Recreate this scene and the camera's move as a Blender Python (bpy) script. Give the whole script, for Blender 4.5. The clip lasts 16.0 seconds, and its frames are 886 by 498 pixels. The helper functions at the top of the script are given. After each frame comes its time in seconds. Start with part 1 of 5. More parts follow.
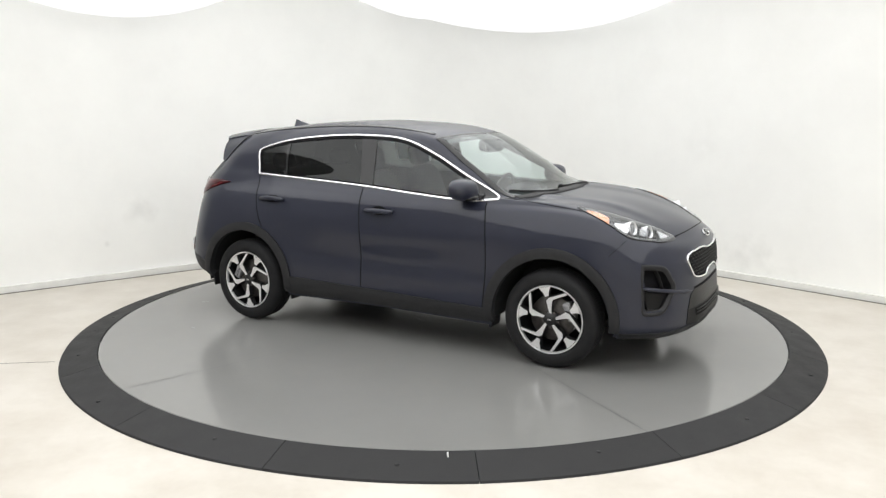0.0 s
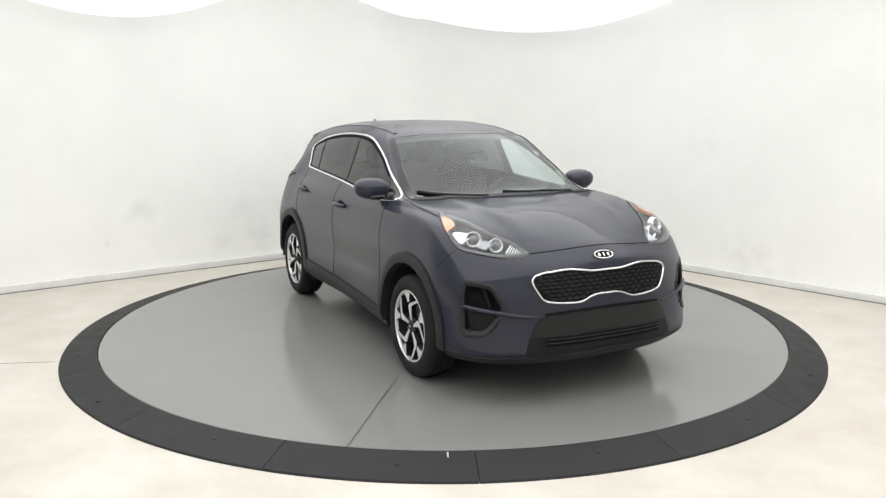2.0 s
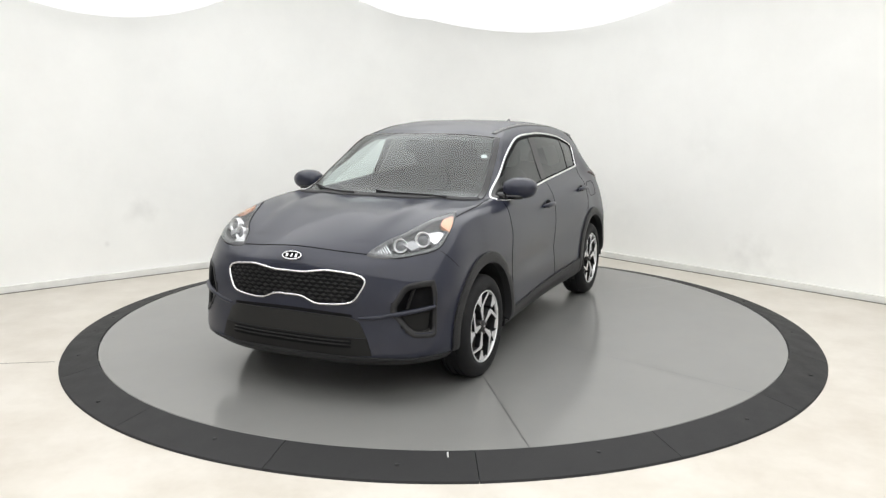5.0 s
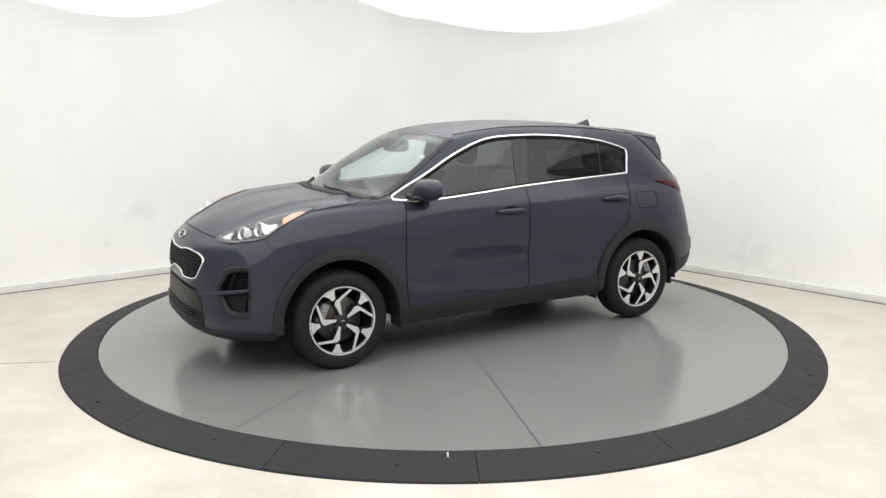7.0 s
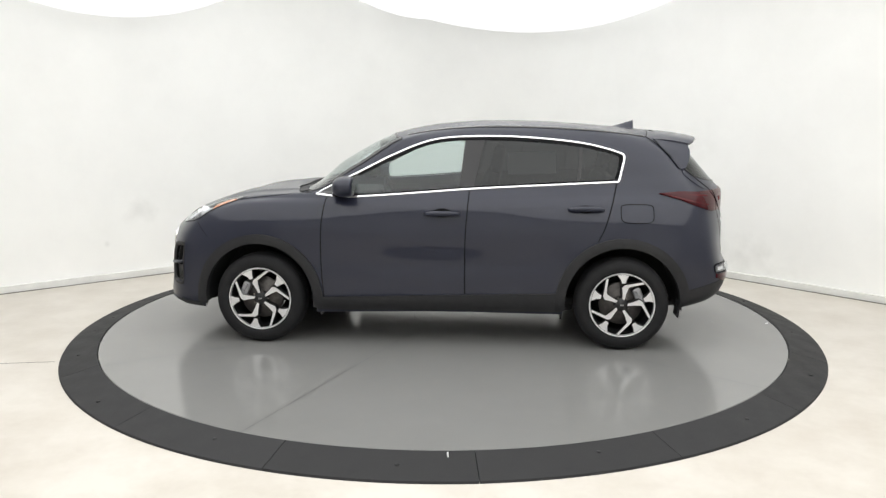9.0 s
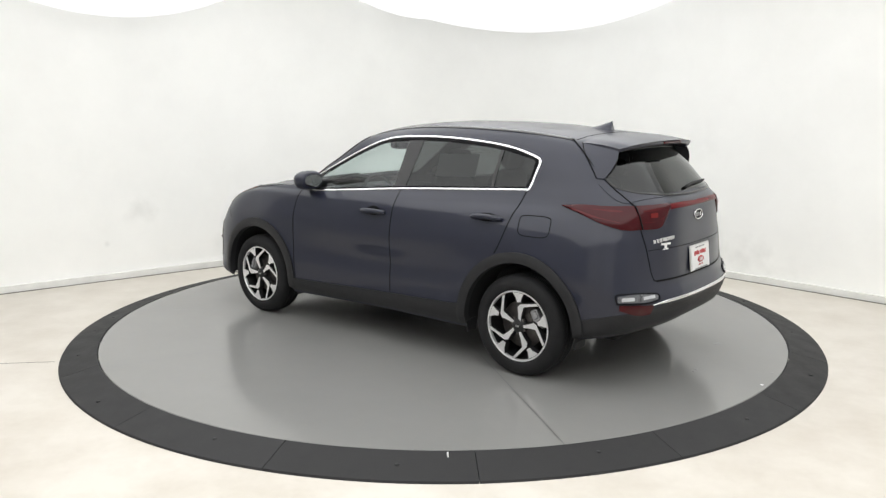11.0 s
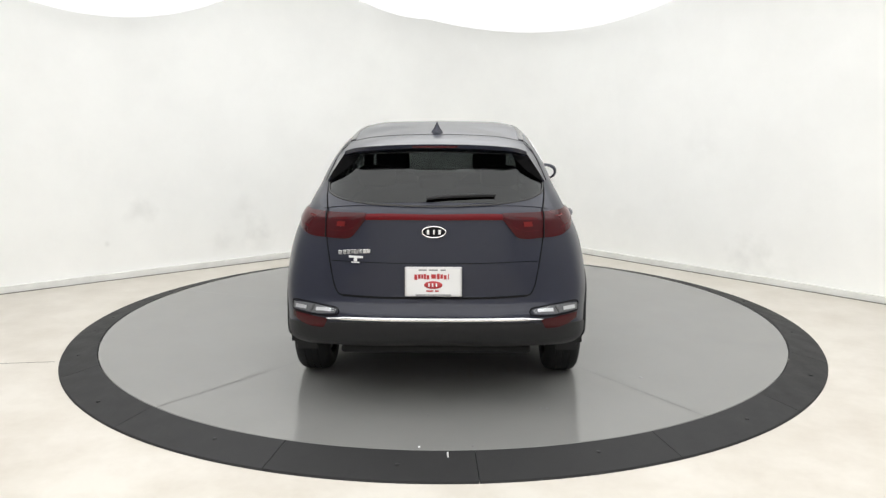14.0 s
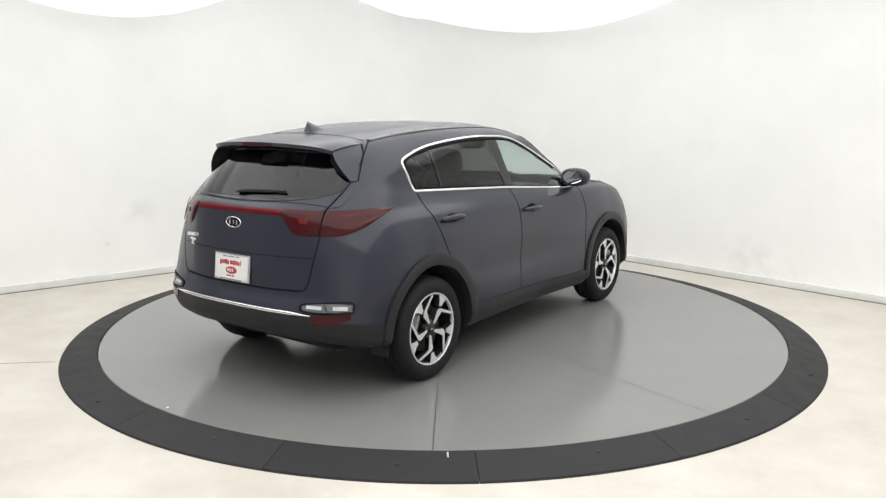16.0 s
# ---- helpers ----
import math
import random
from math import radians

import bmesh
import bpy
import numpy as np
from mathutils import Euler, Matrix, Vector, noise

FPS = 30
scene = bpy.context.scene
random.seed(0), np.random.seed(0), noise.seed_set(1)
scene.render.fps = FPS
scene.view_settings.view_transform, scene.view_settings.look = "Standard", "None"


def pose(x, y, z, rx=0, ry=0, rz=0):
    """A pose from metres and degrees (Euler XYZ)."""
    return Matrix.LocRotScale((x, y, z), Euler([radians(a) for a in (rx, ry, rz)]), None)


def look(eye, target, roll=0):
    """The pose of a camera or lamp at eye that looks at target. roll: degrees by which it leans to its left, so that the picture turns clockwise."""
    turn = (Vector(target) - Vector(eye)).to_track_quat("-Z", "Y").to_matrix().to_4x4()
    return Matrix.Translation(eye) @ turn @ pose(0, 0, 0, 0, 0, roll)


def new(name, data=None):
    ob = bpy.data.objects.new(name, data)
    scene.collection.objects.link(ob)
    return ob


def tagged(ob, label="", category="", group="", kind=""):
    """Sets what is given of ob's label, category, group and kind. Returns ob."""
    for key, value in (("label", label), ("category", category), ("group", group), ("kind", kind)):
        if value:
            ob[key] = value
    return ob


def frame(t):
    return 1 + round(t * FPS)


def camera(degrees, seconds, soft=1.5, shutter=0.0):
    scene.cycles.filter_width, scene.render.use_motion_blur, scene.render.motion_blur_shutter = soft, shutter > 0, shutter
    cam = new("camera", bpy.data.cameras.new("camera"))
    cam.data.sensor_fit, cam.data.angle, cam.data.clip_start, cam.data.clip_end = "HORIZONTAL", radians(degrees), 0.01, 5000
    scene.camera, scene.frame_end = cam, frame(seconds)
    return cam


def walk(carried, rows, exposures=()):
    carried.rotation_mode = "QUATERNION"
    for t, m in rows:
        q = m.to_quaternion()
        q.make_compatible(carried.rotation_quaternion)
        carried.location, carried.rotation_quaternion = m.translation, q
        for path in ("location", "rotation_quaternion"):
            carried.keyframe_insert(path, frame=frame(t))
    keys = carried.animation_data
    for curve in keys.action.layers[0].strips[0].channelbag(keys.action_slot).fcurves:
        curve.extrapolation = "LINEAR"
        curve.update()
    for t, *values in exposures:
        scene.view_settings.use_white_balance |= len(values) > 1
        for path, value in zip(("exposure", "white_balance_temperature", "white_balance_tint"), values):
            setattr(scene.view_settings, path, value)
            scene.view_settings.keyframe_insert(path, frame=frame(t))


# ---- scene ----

cam = camera(59.48, 16.0, soft=1.35)
EYE = look((0.0, -6.461, 1.708), (-0.0016, 0.4332, 0.4964), -0.03)
walk(cam, [(0.0, EYE), (16.0, EYE)], exposures=[(0.0, 0.0), (16.0, 0.0)])

# ---- world: the closed room lets no sky in; a dim neutral world stands outside ----
world = bpy.data.worlds.new("world")
scene.world = world
world.use_nodes = True
world.node_tree.nodes["Background"].inputs[0].default_value = (0.8, 0.85, 0.9, 1)
world.node_tree.nodes["Background"].inputs[1].default_value = 0.3
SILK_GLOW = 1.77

# turn of the table: heading in degrees at t seconds
def heading(t):
    return -28.63 - 17.327 * t


FLOOR = -0.057


# ---- materials ----
def material(name, colour, rough=0.5, metal=0.0, coat=0.0, coat_rough=0.03, spec=0.5, vary=0.0, scale=6.0, bump=0.0,
             bump_scale=80.0, rough_vary=0.0, tint=None):
    m = bpy.data.materials.new(name)
    m.use_nodes = True
    nt = m.node_tree
    b = nt.nodes["Principled BSDF"]
    b.inputs["Base Color"].default_value = (*colour, 1)
    b.inputs["Roughness"].default_value = rough
    b.inputs["Metallic"].default_value = metal
    b.inputs["Coat Weight"].default_value = coat
    b.inputs["Coat Roughness"].default_value = coat_rough
    b.inputs["Specular IOR Level"].default_value = spec
    pos = nt.nodes.new("ShaderNodeTexCoord")
    if vary or rough_vary:
        n = nt.nodes.new("ShaderNodeTexNoise")
        n.inputs["Scale"].default_value = scale
        n.inputs["Detail"].default_value = 8
        n.inputs["Roughness"].default_value = 0.65
        nt.links.new(pos.outputs["Object"], n.inputs["Vector"])
        if vary:
            ramp = nt.nodes.new("ShaderNodeValToRGB")
            other = tint or tuple(c * (1 - vary) for c in colour)
            ramp.color_ramp.elements[0].color = (*other, 1)
            ramp.color_ramp.elements[0].position = 0.3
            ramp.color_ramp.elements[1].color = (*[min(1, c * (1 + vary * 0.4)) for c in colour], 1)
            ramp.color_ramp.elements[1].position = 0.62
            nt.links.new(n.outputs["Fac"], ramp.inputs["Fac"])
            nt.links.new(ramp.outputs["Color"], b.inputs["Base Color"])
        if rough_vary:
            r = nt.nodes.new("ShaderNodeMapRange")
            r.inputs["From Min"].default_value, r.inputs["From Max"].default_value = 0.3, 0.7
            r.inputs["To Min"].default_value, r.inputs["To Max"].default_value = rough - rough_vary, rough + rough_vary
            nt.links.new(n.outputs["Fac"], r.inputs["Value"])
            nt.links.new(r.outputs["Result"], b.inputs["Roughness"])
    if bump:
        n2 = nt.nodes.new("ShaderNodeTexNoise")
        n2.inputs["Scale"].default_value = bump_scale
        n2.inputs["Detail"].default_value = 4
        bp = nt.nodes.new("ShaderNodeBump")
        bp.inputs["Strength"].default_value = bump
        bp.inputs["Distance"].default_value = 0.002
        nt.links.new(pos.outputs["Object"], n2.inputs["Vector"])
        nt.links.new(n2.outputs["Fac"], bp.inputs["Height"])
        nt.links.new(bp.outputs["Normal"], b.inputs["Normal"])
    return m


def glass_material(name, tint, ior=1.5, rough=0.0):
    """Thin tinted sheet: lets light through in its tint and mirrors more towards grazing angles."""
    m = bpy.data.materials.new(name)
    m.use_nodes = True
    nt = m.node_tree
    nt.nodes.remove(nt.nodes["Principled BSDF"])
    out = nt.nodes["Material Output"]
    tr, gl = nt.nodes.new("ShaderNodeBsdfTransparent"), nt.nodes.new("ShaderNodeBsdfGlossy")
    mix, lw = nt.nodes.new("ShaderNodeMixShader"), nt.nodes.new("ShaderNodeLayerWeight")
    lw.inputs["Blend"].default_value = 0.5
    power, spread = nt.nodes.new("ShaderNodeMath"), nt.nodes.new("ShaderNodeMapRange")
    power.operation = "POWER"
    power.inputs[1].default_value = 5.0
    f0 = ((ior - 1) / (ior + 1)) ** 2 * 1.6
    spread.inputs["To Min"].default_value, spread.inputs["To Max"].default_value = f0, 1.0
    nt.links.new(lw.outputs["Facing"], power.inputs[0])
    nt.links.new(power.outputs[0], spread.inputs["Value"])
    tr.inputs["Color"].default_value = (*tint, 1)
    gl.inputs["Roughness"].default_value = rough
    gl.inputs["Color"].default_value = (0.95, 0.97, 0.97, 1)
    nt.links.new(spread.outputs["Result"], mix.inputs[0])
    nt.links.new(tr.outputs[0], mix.inputs[1])
    nt.links.new(gl.outputs[0], mix.inputs[2])
    nt.links.new(mix.outputs[0], out.inputs["Surface"])
    return m


def glow_material(name, colour, strength):
    m = bpy.data.materials.new(name)
    m.use_nodes = True
    b = m.node_tree.nodes["Principled BSDF"]
    b.inputs["Base Color"].default_value = (0.8, 0.8, 0.8, 1)
    b.inputs["Emission Color"].default_value = (*colour, 1)
    b.inputs["Emission Strength"].default_value = strength
    return m


WALL = material("wall_paint", (0.935, 0.935, 0.912), rough=0.75, vary=0.03, scale=1.3, bump=0.08, bump_scale=40)

def add_smudges(m, spots):
    """Grey scuffs of uneven shape at places of the wall: rows of (x, y, z, reach, strength)."""
    nt = m.node_tree
    b = nt.nodes["Principled BSDF"]
    src = b.inputs["Base Color"].links[0].from_socket
    geo = nt.nodes.new("ShaderNodeTexCoord")
    n = nt.nodes.new("ShaderNodeTexNoise")
    n.inputs["Scale"].default_value = 7
    n.inputs["Detail"].default_value = 6
    nt.links.new(geo.outputs["Object"], n.inputs["Vector"])
    for x, y, z, reach, strength in spots:
        d = nt.nodes.new("ShaderNodeVectorMath")
        d.operation = "DISTANCE"
        d.inputs[1].default_value = (x, y, z)
        nt.links.new(geo.outputs["Object"], d.inputs[0])
        r = nt.nodes.new("ShaderNodeMapRange")
        r.inputs["From Min"].default_value, r.inputs["From Max"].default_value = reach, 0.0
        nt.links.new(d.outputs["Value"], r.inputs["Value"])
        g = nt.nodes.new("ShaderNodeMath")
        g.operation = "MULTIPLY"
        nt.links.new(r.outputs["Result"], g.inputs[0])
        nt.links.new(n.outputs["Fac"], g.inputs[1])
        h = nt.nodes.new("ShaderNodeMapRange")
        h.inputs["From Min"].default_value, h.inputs["From Max"].default_value = 0.22, 0.55
        h.inputs["To Max"].default_value = strength
        nt.links.new(g.outputs[0], h.inputs["Value"])
        mix = nt.nodes.new("ShaderNodeMix")
        mix.data_type = "RGBA"
        mix.inputs["B"].default_value = (0.45, 0.45, 0.43, 1)
        nt.links.new(h.outputs["Result"], mix.inputs["Factor"])
        nt.links.new(src, mix.inputs["A"])
        src = mix.outputs["Result"]
    nt.links.new(src, b.inputs["Base Color"])


add_smudges(WALL, [(-3.28, 1.91, 0.65, 0.35200000000000004, 0.18), (-2.36, 2.64, 0.62, 0.288, 0.13), (-2.21, 2.76, 0.29, 0.44800000000000006, 0.18), (-2.57, 2.48, 0.21, 0.32000000000000006, 0.11), (-3.58, 1.68, 0.33, 0.07, 0.18), (3.25, 1.63, 0.16, 0.5599999999999999, 0.18), (2.82, 2.11, 1.37, 0.48, 0.06), (3.55, 1.29, 0.09, 0.4, 0.09), (-3.71, 1.58, 1.13, 0.4, 0.04), (2.16, 2.86, 0.49, 0.48, 0.05)])
BASE = material("base_paint", (0.80, 0.80, 0.77), rough=0.5, vary=0.08, scale=5)
FLOORM = material("floor_paint", (0.625, 0.590, 0.533), rough=0.5, vary=0.10, scale=1.9, bump=0.1, bump_scale=25,
                  rough_vary=0.1, tint=(0.535, 0.492, 0.426))
# tones of the unseen walls, chosen to darken what the car mirrors
DARKWALL = material("unseen_wall_dark_grey", (0.33, 0.33, 0.33), rough=0.8, vary=0.06, scale=1.5)
GREYWALL = material("unseen_wall_grey", (0.52, 0.52, 0.52), rough=0.8, vary=0.06, scale=1.5)
CEIL = material("ceiling_paint", (0.8, 0.8, 0.8), rough=0.8)
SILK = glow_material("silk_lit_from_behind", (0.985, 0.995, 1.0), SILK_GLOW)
# same cloth, its edge rows set to a weaker glow
SILK_EDGE = glow_material("silk_edge_dimmed", (0.985, 0.995, 1.0), 0.80)
DISC = material("grey_epoxy", (0.222, 0.222, 0.214), rough=0.155, vary=0.03, scale=2.0, bump=0.05, bump_scale=9)
SEAM_GREY = material("joint_grey", (0.15, 0.14, 0.125), rough=0.8)
SEAM = material("seam_dark", (0.10, 0.10, 0.10), rough=0.7)
SCUFF = material("scuff_mark", (0.13, 0.13, 0.13), rough=0.6)
RUBBER = material("ramp_rubber", (0.0235, 0.0235, 0.0245), rough=0.66, spec=0.3, vary=0.25, scale=7, bump=0.3, bump_scale=120,
                  rough_vary=0.1)
PAINT = material("blue_grey_metallic_paint", (0.0158, 0.0180, 0.0322), rough=0.42, coat=0.52, coat_rough=0.025, spec=0.25,
                 vary=0.10, scale=300)


def vary_by_piece(m, low, high):
    """Scales the base colour of each object that wears m by a chance factor."""
    nt = m.node_tree
    b = nt.nodes["Principled BSDF"]
    src = b.inputs["Base Color"].links[0].from_socket
    info, span, mix = nt.nodes.new("ShaderNodeObjectInfo"), nt.nodes.new("ShaderNodeMapRange"), nt.nodes.new("ShaderNodeVectorMath")
    span.inputs["To Min"].default_value, span.inputs["To Max"].default_value = low, high
    mix.operation = "SCALE"
    nt.links.new(info.outputs["Random"], span.inputs["Value"])
    nt.links.new(src, mix.inputs[0])
    nt.links.new(span.outputs["Result"], mix.inputs["Scale"])
    nt.links.new(mix.outputs["Vector"], b.inputs["Base Color"])


vary_by_piece(RUBBER, 0.85, 1.2)
CLAD = material("dark_plastic_cladding", (0.020, 0.020, 0.0215), rough=0.5, spec=0.3, bump=0.25, bump_scale=500, vary=0.15, scale=20)
BLACK = material("gloss_black", (0.008, 0.008, 0.009), rough=0.18)
GAP = material("gap_black", (0.007, 0.007, 0.008), rough=0.8, spec=0.12)
CHROME = material("chrome", (0.82, 0.82, 0.83), rough=0.12, metal=1.0)
SATIN = material("satin_chrome", (0.70, 0.70, 0.71), rough=0.28, metal=1.0)
TYRE = material("tyre_rubber", (0.011, 0.011, 0.012), rough=0.72, spec=0.3, bump=0.3, bump_scale=200, vary=0.2, scale=12)
ALLOY = material("machined_alloy", (0.84, 0.84, 0.85), rough=0.32, metal=0.7, vary=0.06, scale=40)
WHEELDARK = material("dark_wheel_paint", (0.010, 0.010, 0.011), rough=0.45)
CASTING = material("cast_metal", (0.36, 0.36, 0.37), rough=0.45, metal=0.6, vary=0.15, scale=40)
IRON = material("brake_iron", (0.12, 0.11, 0.105), rough=0.5, metal=0.8, vary=0.3, scale=30)
TRIM = material("interior_trim", (0.022, 0.022, 0.024), rough=0.8, vary=0.1, scale=30)
CLOTH = material("seat_cloth", (0.030, 0.030, 0.033), rough=0.9, vary=0.2, scale=60)
UNDER = material("underbody", (0.012, 0.012, 0.013), rough=0.85)
RED = material("red_lens", (0.046, 0.0032, 0.0052), rough=0.15, spec=0.28)
REDMID = material("red_lens_lighter", (0.078, 0.0055, 0.0075), rough=0.22, spec=0.3)
REDLIT = material("red_lens_inner", (0.112, 0.006, 0.009), rough=0.22, spec=0.16)
GLINTRED = material("red_lens_glint", (0.15, 0.010, 0.010), rough=0.25, spec=0.3)
LAMPDARK = material("lamp_bezel", (0.065, 0.065, 0.068), rough=0.35)
AMBER = material("amber_lens", (0.70, 0.29, 0.13), rough=0.15, coat=0.8)
LAMPSILVER = material("lamp_reflector", (0.80, 0.80, 0.81), rough=0.3, metal=0.8)
LAMPGREY = material("lamp_housing", (0.15, 0.15, 0.16), rough=0.35, metal=0.3)
INSERT = material("black_plastic_insert", (0.0105, 0.0105, 0.0105), rough=0.5, spec=0.2, bump=0.2, bump_scale=400)
VALANCE = material("satin_grey_plastic", (0.019, 0.019, 0.0185), rough=0.42, spec=0.22, bump=0.15, bump_scale=400)
BOWL = material("lamp_bowl", (0.34, 0.34, 0.35), rough=0.3, metal=0.8)
WHITE = material("white_plastic", (0.75, 0.75, 0.75), rough=0.4)
PLATERED = material("plate_red", (0.42, 0.03, 0.035), rough=0.4)
PLATEGREY = material("plate_grey", (0.25, 0.25, 0.26), rough=0.5)
LENS = glass_material("lamp_glass", (0.95, 0.96, 0.97), 1.42)
SCREEN = glass_material("clear_glass", (0.76, 0.83, 0.82), 1.45)
WINDSCREEN = glass_material("laminated_glass", (0.76, 0.83, 0.82), 1.62)
REAR_GLASS = glass_material("rear_privacy_glass", (0.055, 0.058, 0.058), 1.40)
PRIVACY = glass_material("privacy_glass", (0.11, 0.115, 0.115), 1.37)
MIRROR = material("mirror_glass", (0.85, 0.87, 0.88), rough=0.02, metal=1.0)


# ---- mesh helpers ----
def shade(ob, smooth=True):
    ob.data.polygons.foreach_set("use_smooth", [smooth] * len(ob.data.polygons))
    return ob


def raw(name, verts, faces, mat, parent=None, label="", smooth=True):
    me = bpy.data.meshes.new(name)
    me.from_pydata([tuple(map(float, v)) for v in verts], [], [tuple(map(int, f)) for f in faces])
    me.materials.append(mat)
    me.update()
    ob = new(name, me)
    shade(ob, smooth)
    if parent:
        ob.parent = parent
    if label:
        tagged(ob, label)
    return ob


def part(name, bm, mat, parent=None, label="", smooth=False):
    me = bpy.data.meshes.new(name)
    bm.to_mesh(me)
    bm.free()
    me.materials.append(mat)
    ob = new(name, me)
    shade(ob, smooth)
    if parent:
        ob.parent = parent
    if label:
        tagged(ob, label)
    return ob


def smooth_by_angle(ob, degrees=35):
    """Smooth shading with sharp edges where faces meet at more than the angle."""
    bm = bmesh.new()
    bm.from_mesh(ob.data)
    for e in bm.edges:
        e.smooth = len(e.link_faces) == 2 and e.calc_face_angle(0) < radians(degrees)
    for f in bm.faces:
        f.smooth = True
    bm.to_mesh(ob.data)
    bm.free()
    return ob


def thing(name, label, category, group="", at=(0, 0, 0)):
    ob = new(name)
    ob.location = at
    ob.empty_display_size = 0.1
    return tagged(ob, label, category, group)


def box(bm, size, at, bevel=0.0, turn=(0, 0, 0), segs=2):
    g = bmesh.ops.create_cube(bm, size=1.0)
    vs = g["verts"]
    bmesh.ops.scale(bm, vec=size, verts=vs)
    if bevel:
        es = list({e for v in vs for e in v.link_edges})
        r = bmesh.ops.bevel(bm, geom=es, offset=bevel, segments=segs, profile=0.5, affect="EDGES")
        vs = list({v for f in r["faces"] for v in f.verts} | {v for v in vs if v.is_valid})
    bmesh.ops.transform(bm, matrix=pose(*at, *turn), verts=vs)
    return vs


def lathe(profile, segs=64, axis="z", close=False):
    """Verts and faces of a profile [(r, h)] turned about an axis."""
    verts, faces = [], []
    n = len(profile)
    for i in range(segs):
        a = 2 * math.pi * i / segs
        for r, h in profile:
            p = (r * math.cos(a), r * math.sin(a), h)
            verts.append(p if axis == "z" else (p[0], h, p[1]))
    for i in range(segs):
        j = (i + 1) % segs
        for k in range(n if close else n - 1):
            k2 = (k + 1) % n
            faces.append((i * n + k, j * n + k, j * n + k2, i * n + k2))
    return verts, faces


def tube(points, radius, segs=8, closed=False):
    pts = [Vector(p) for p in points]
    verts, faces = [], []
    n = len(pts)
    for i, p in enumerate(pts):
        a = pts[(i - 1) % n] if closed or i else p
        b = pts[(i + 1) % n] if closed or i < n - 1 else p
        d = (b - a).normalized()
        s = d.cross(Vector((0, 0, 1)))
        s = s.normalized() if s.length > 1e-4 else Vector((1, 0, 0))
        u = s.cross(d)
        r = radius[i] if isinstance(radius, (list, tuple)) else radius
        for k in range(segs):
            t = 2 * math.pi * k / segs
            verts.append(p + (s * math.cos(t) + u * math.sin(t)) * r)
    for i in range(n if closed else n - 1):
        j = (i + 1) % n
        for k in range(segs):
            k2 = (k + 1) % segs
            faces.append((i * segs + k, i * segs + k2, j * segs + k2, j * segs + k))
    if not closed:
        faces.append(tuple(range(segs))[::-1])
        faces.append(tuple((n - 1) * segs + k for k in range(segs)))
    return verts, faces


def spline(points, n):
    """n points along a smooth curve through the given points (centripetal Catmull-Rom)."""
    P = np.array(points, float)
    if len(P) == 2:
        return [P[0] + (P[1] - P[0]) * i / (n - 1) for i in range(n)]
    P = np.vstack([2 * P[0] - P[1], P, 2 * P[-1] - P[-2]])
    k = np.concatenate([[0], np.cumsum(np.sqrt(np.linalg.norm(np.diff(P, axis=0), axis=1)) + 1e-9)])
    out = []
    for t in np.linspace(k[1], k[-2], n):
        i = min(max(int(np.searchsorted(k, t, "right")) - 1, 1), len(P) - 3)
        p0, p1, p2, p3 = P[i - 1:i + 3]
        t0, t1, t2, t3 = k[i - 1:i + 3]
        a1 = (t1 - t) / (t1 - t0) * p0 + (t - t0) / (t1 - t0) * p1
        a2 = (t2 - t) / (t2 - t1) * p1 + (t - t1) / (t2 - t1) * p2
        a3 = (t3 - t) / (t3 - t2) * p2 + (t - t2) / (t3 - t2) * p3
        b1 = (t2 - t) / (t2 - t0) * a1 + (t - t0) / (t2 - t0) * a2
        b2 = (t3 - t) / (t3 - t1) * a2 + (t - t1) / (t3 - t1) * a3
        out.append((t2 - t) / (t2 - t1) * b1 + (t - t1) / (t2 - t1) * b2)
    return out


# ---- room ----
CORNER = Vector((0.41, 4.83, 0))
LEFT = Vector((-0.7848, -0.6197, 0))
RIGHT = Vector((0.6639, -0.7478, 0))
CEILING_Z = 3.6


def wall_line(inset=0.0, reach=7.2, fillet=1.5):
    """Plan of the two white walls with a rounded corner, moved into the room by inset."""
    half = math.acos(max(-1, min(1, LEFT.dot(RIGHT)))) / 2
    mid = (LEFT + RIGHT).normalized()
    c0 = CORNER + mid * (inset / math.sin(half))
    a, b = c0 + LEFT * fillet, c0 + RIGHT * fillet
    r = fillet * math.tan(half)
    centre = c0 + mid * (fillet / math.cos(half))
    a0 = math.atan2(a.y - centre.y, a.x - centre.x)
    b0 = math.atan2(b.y - centre.y, b.x - centre.x)
    while b0 > a0:
        b0 -= 2 * math.pi
    if a0 - b0 > math.pi:
        b0 += 2 * math.pi
    arc = [(centre.x + r * math.cos(a0 + (b0 - a0) * i / 20), centre.y + r * math.sin(a0 + (b0 - a0) * i / 20))
           for i in range(21)]
    p, q = c0 + LEFT * reach, c0 + RIGHT * reach
    return [(p.x, p.y)] + arc + [(q.x, q.y)]


def strip(name, inner, outer, z0, z1, mat, label):
    n = len(inner)
    verts = [(x, y, z) for line in (inner, outer) for x, y in line for z in (z0, z1)]
    faces = []
    for i in range(n - 1):
        a, b, c, d = 2 * i, 2 * i + 2, 2 * (n + i), 2 * (n + i) + 2
        faces += [(a, b, b + 1, a + 1), (c, c + 1, d + 1, d), (a + 1, b + 1, d + 1, c + 1), (a, c, d, b)]
    faces += [(0, 1, 2 * n + 1, 2 * n), (2 * n - 2, 4 * n - 2, 4 * n - 1, 2 * n - 1)]
    ob = raw(name, verts, faces, mat, None, "", True)
    smooth_by_angle(ob, 30)
    return tagged(ob, label, kind="structure", category="wall")


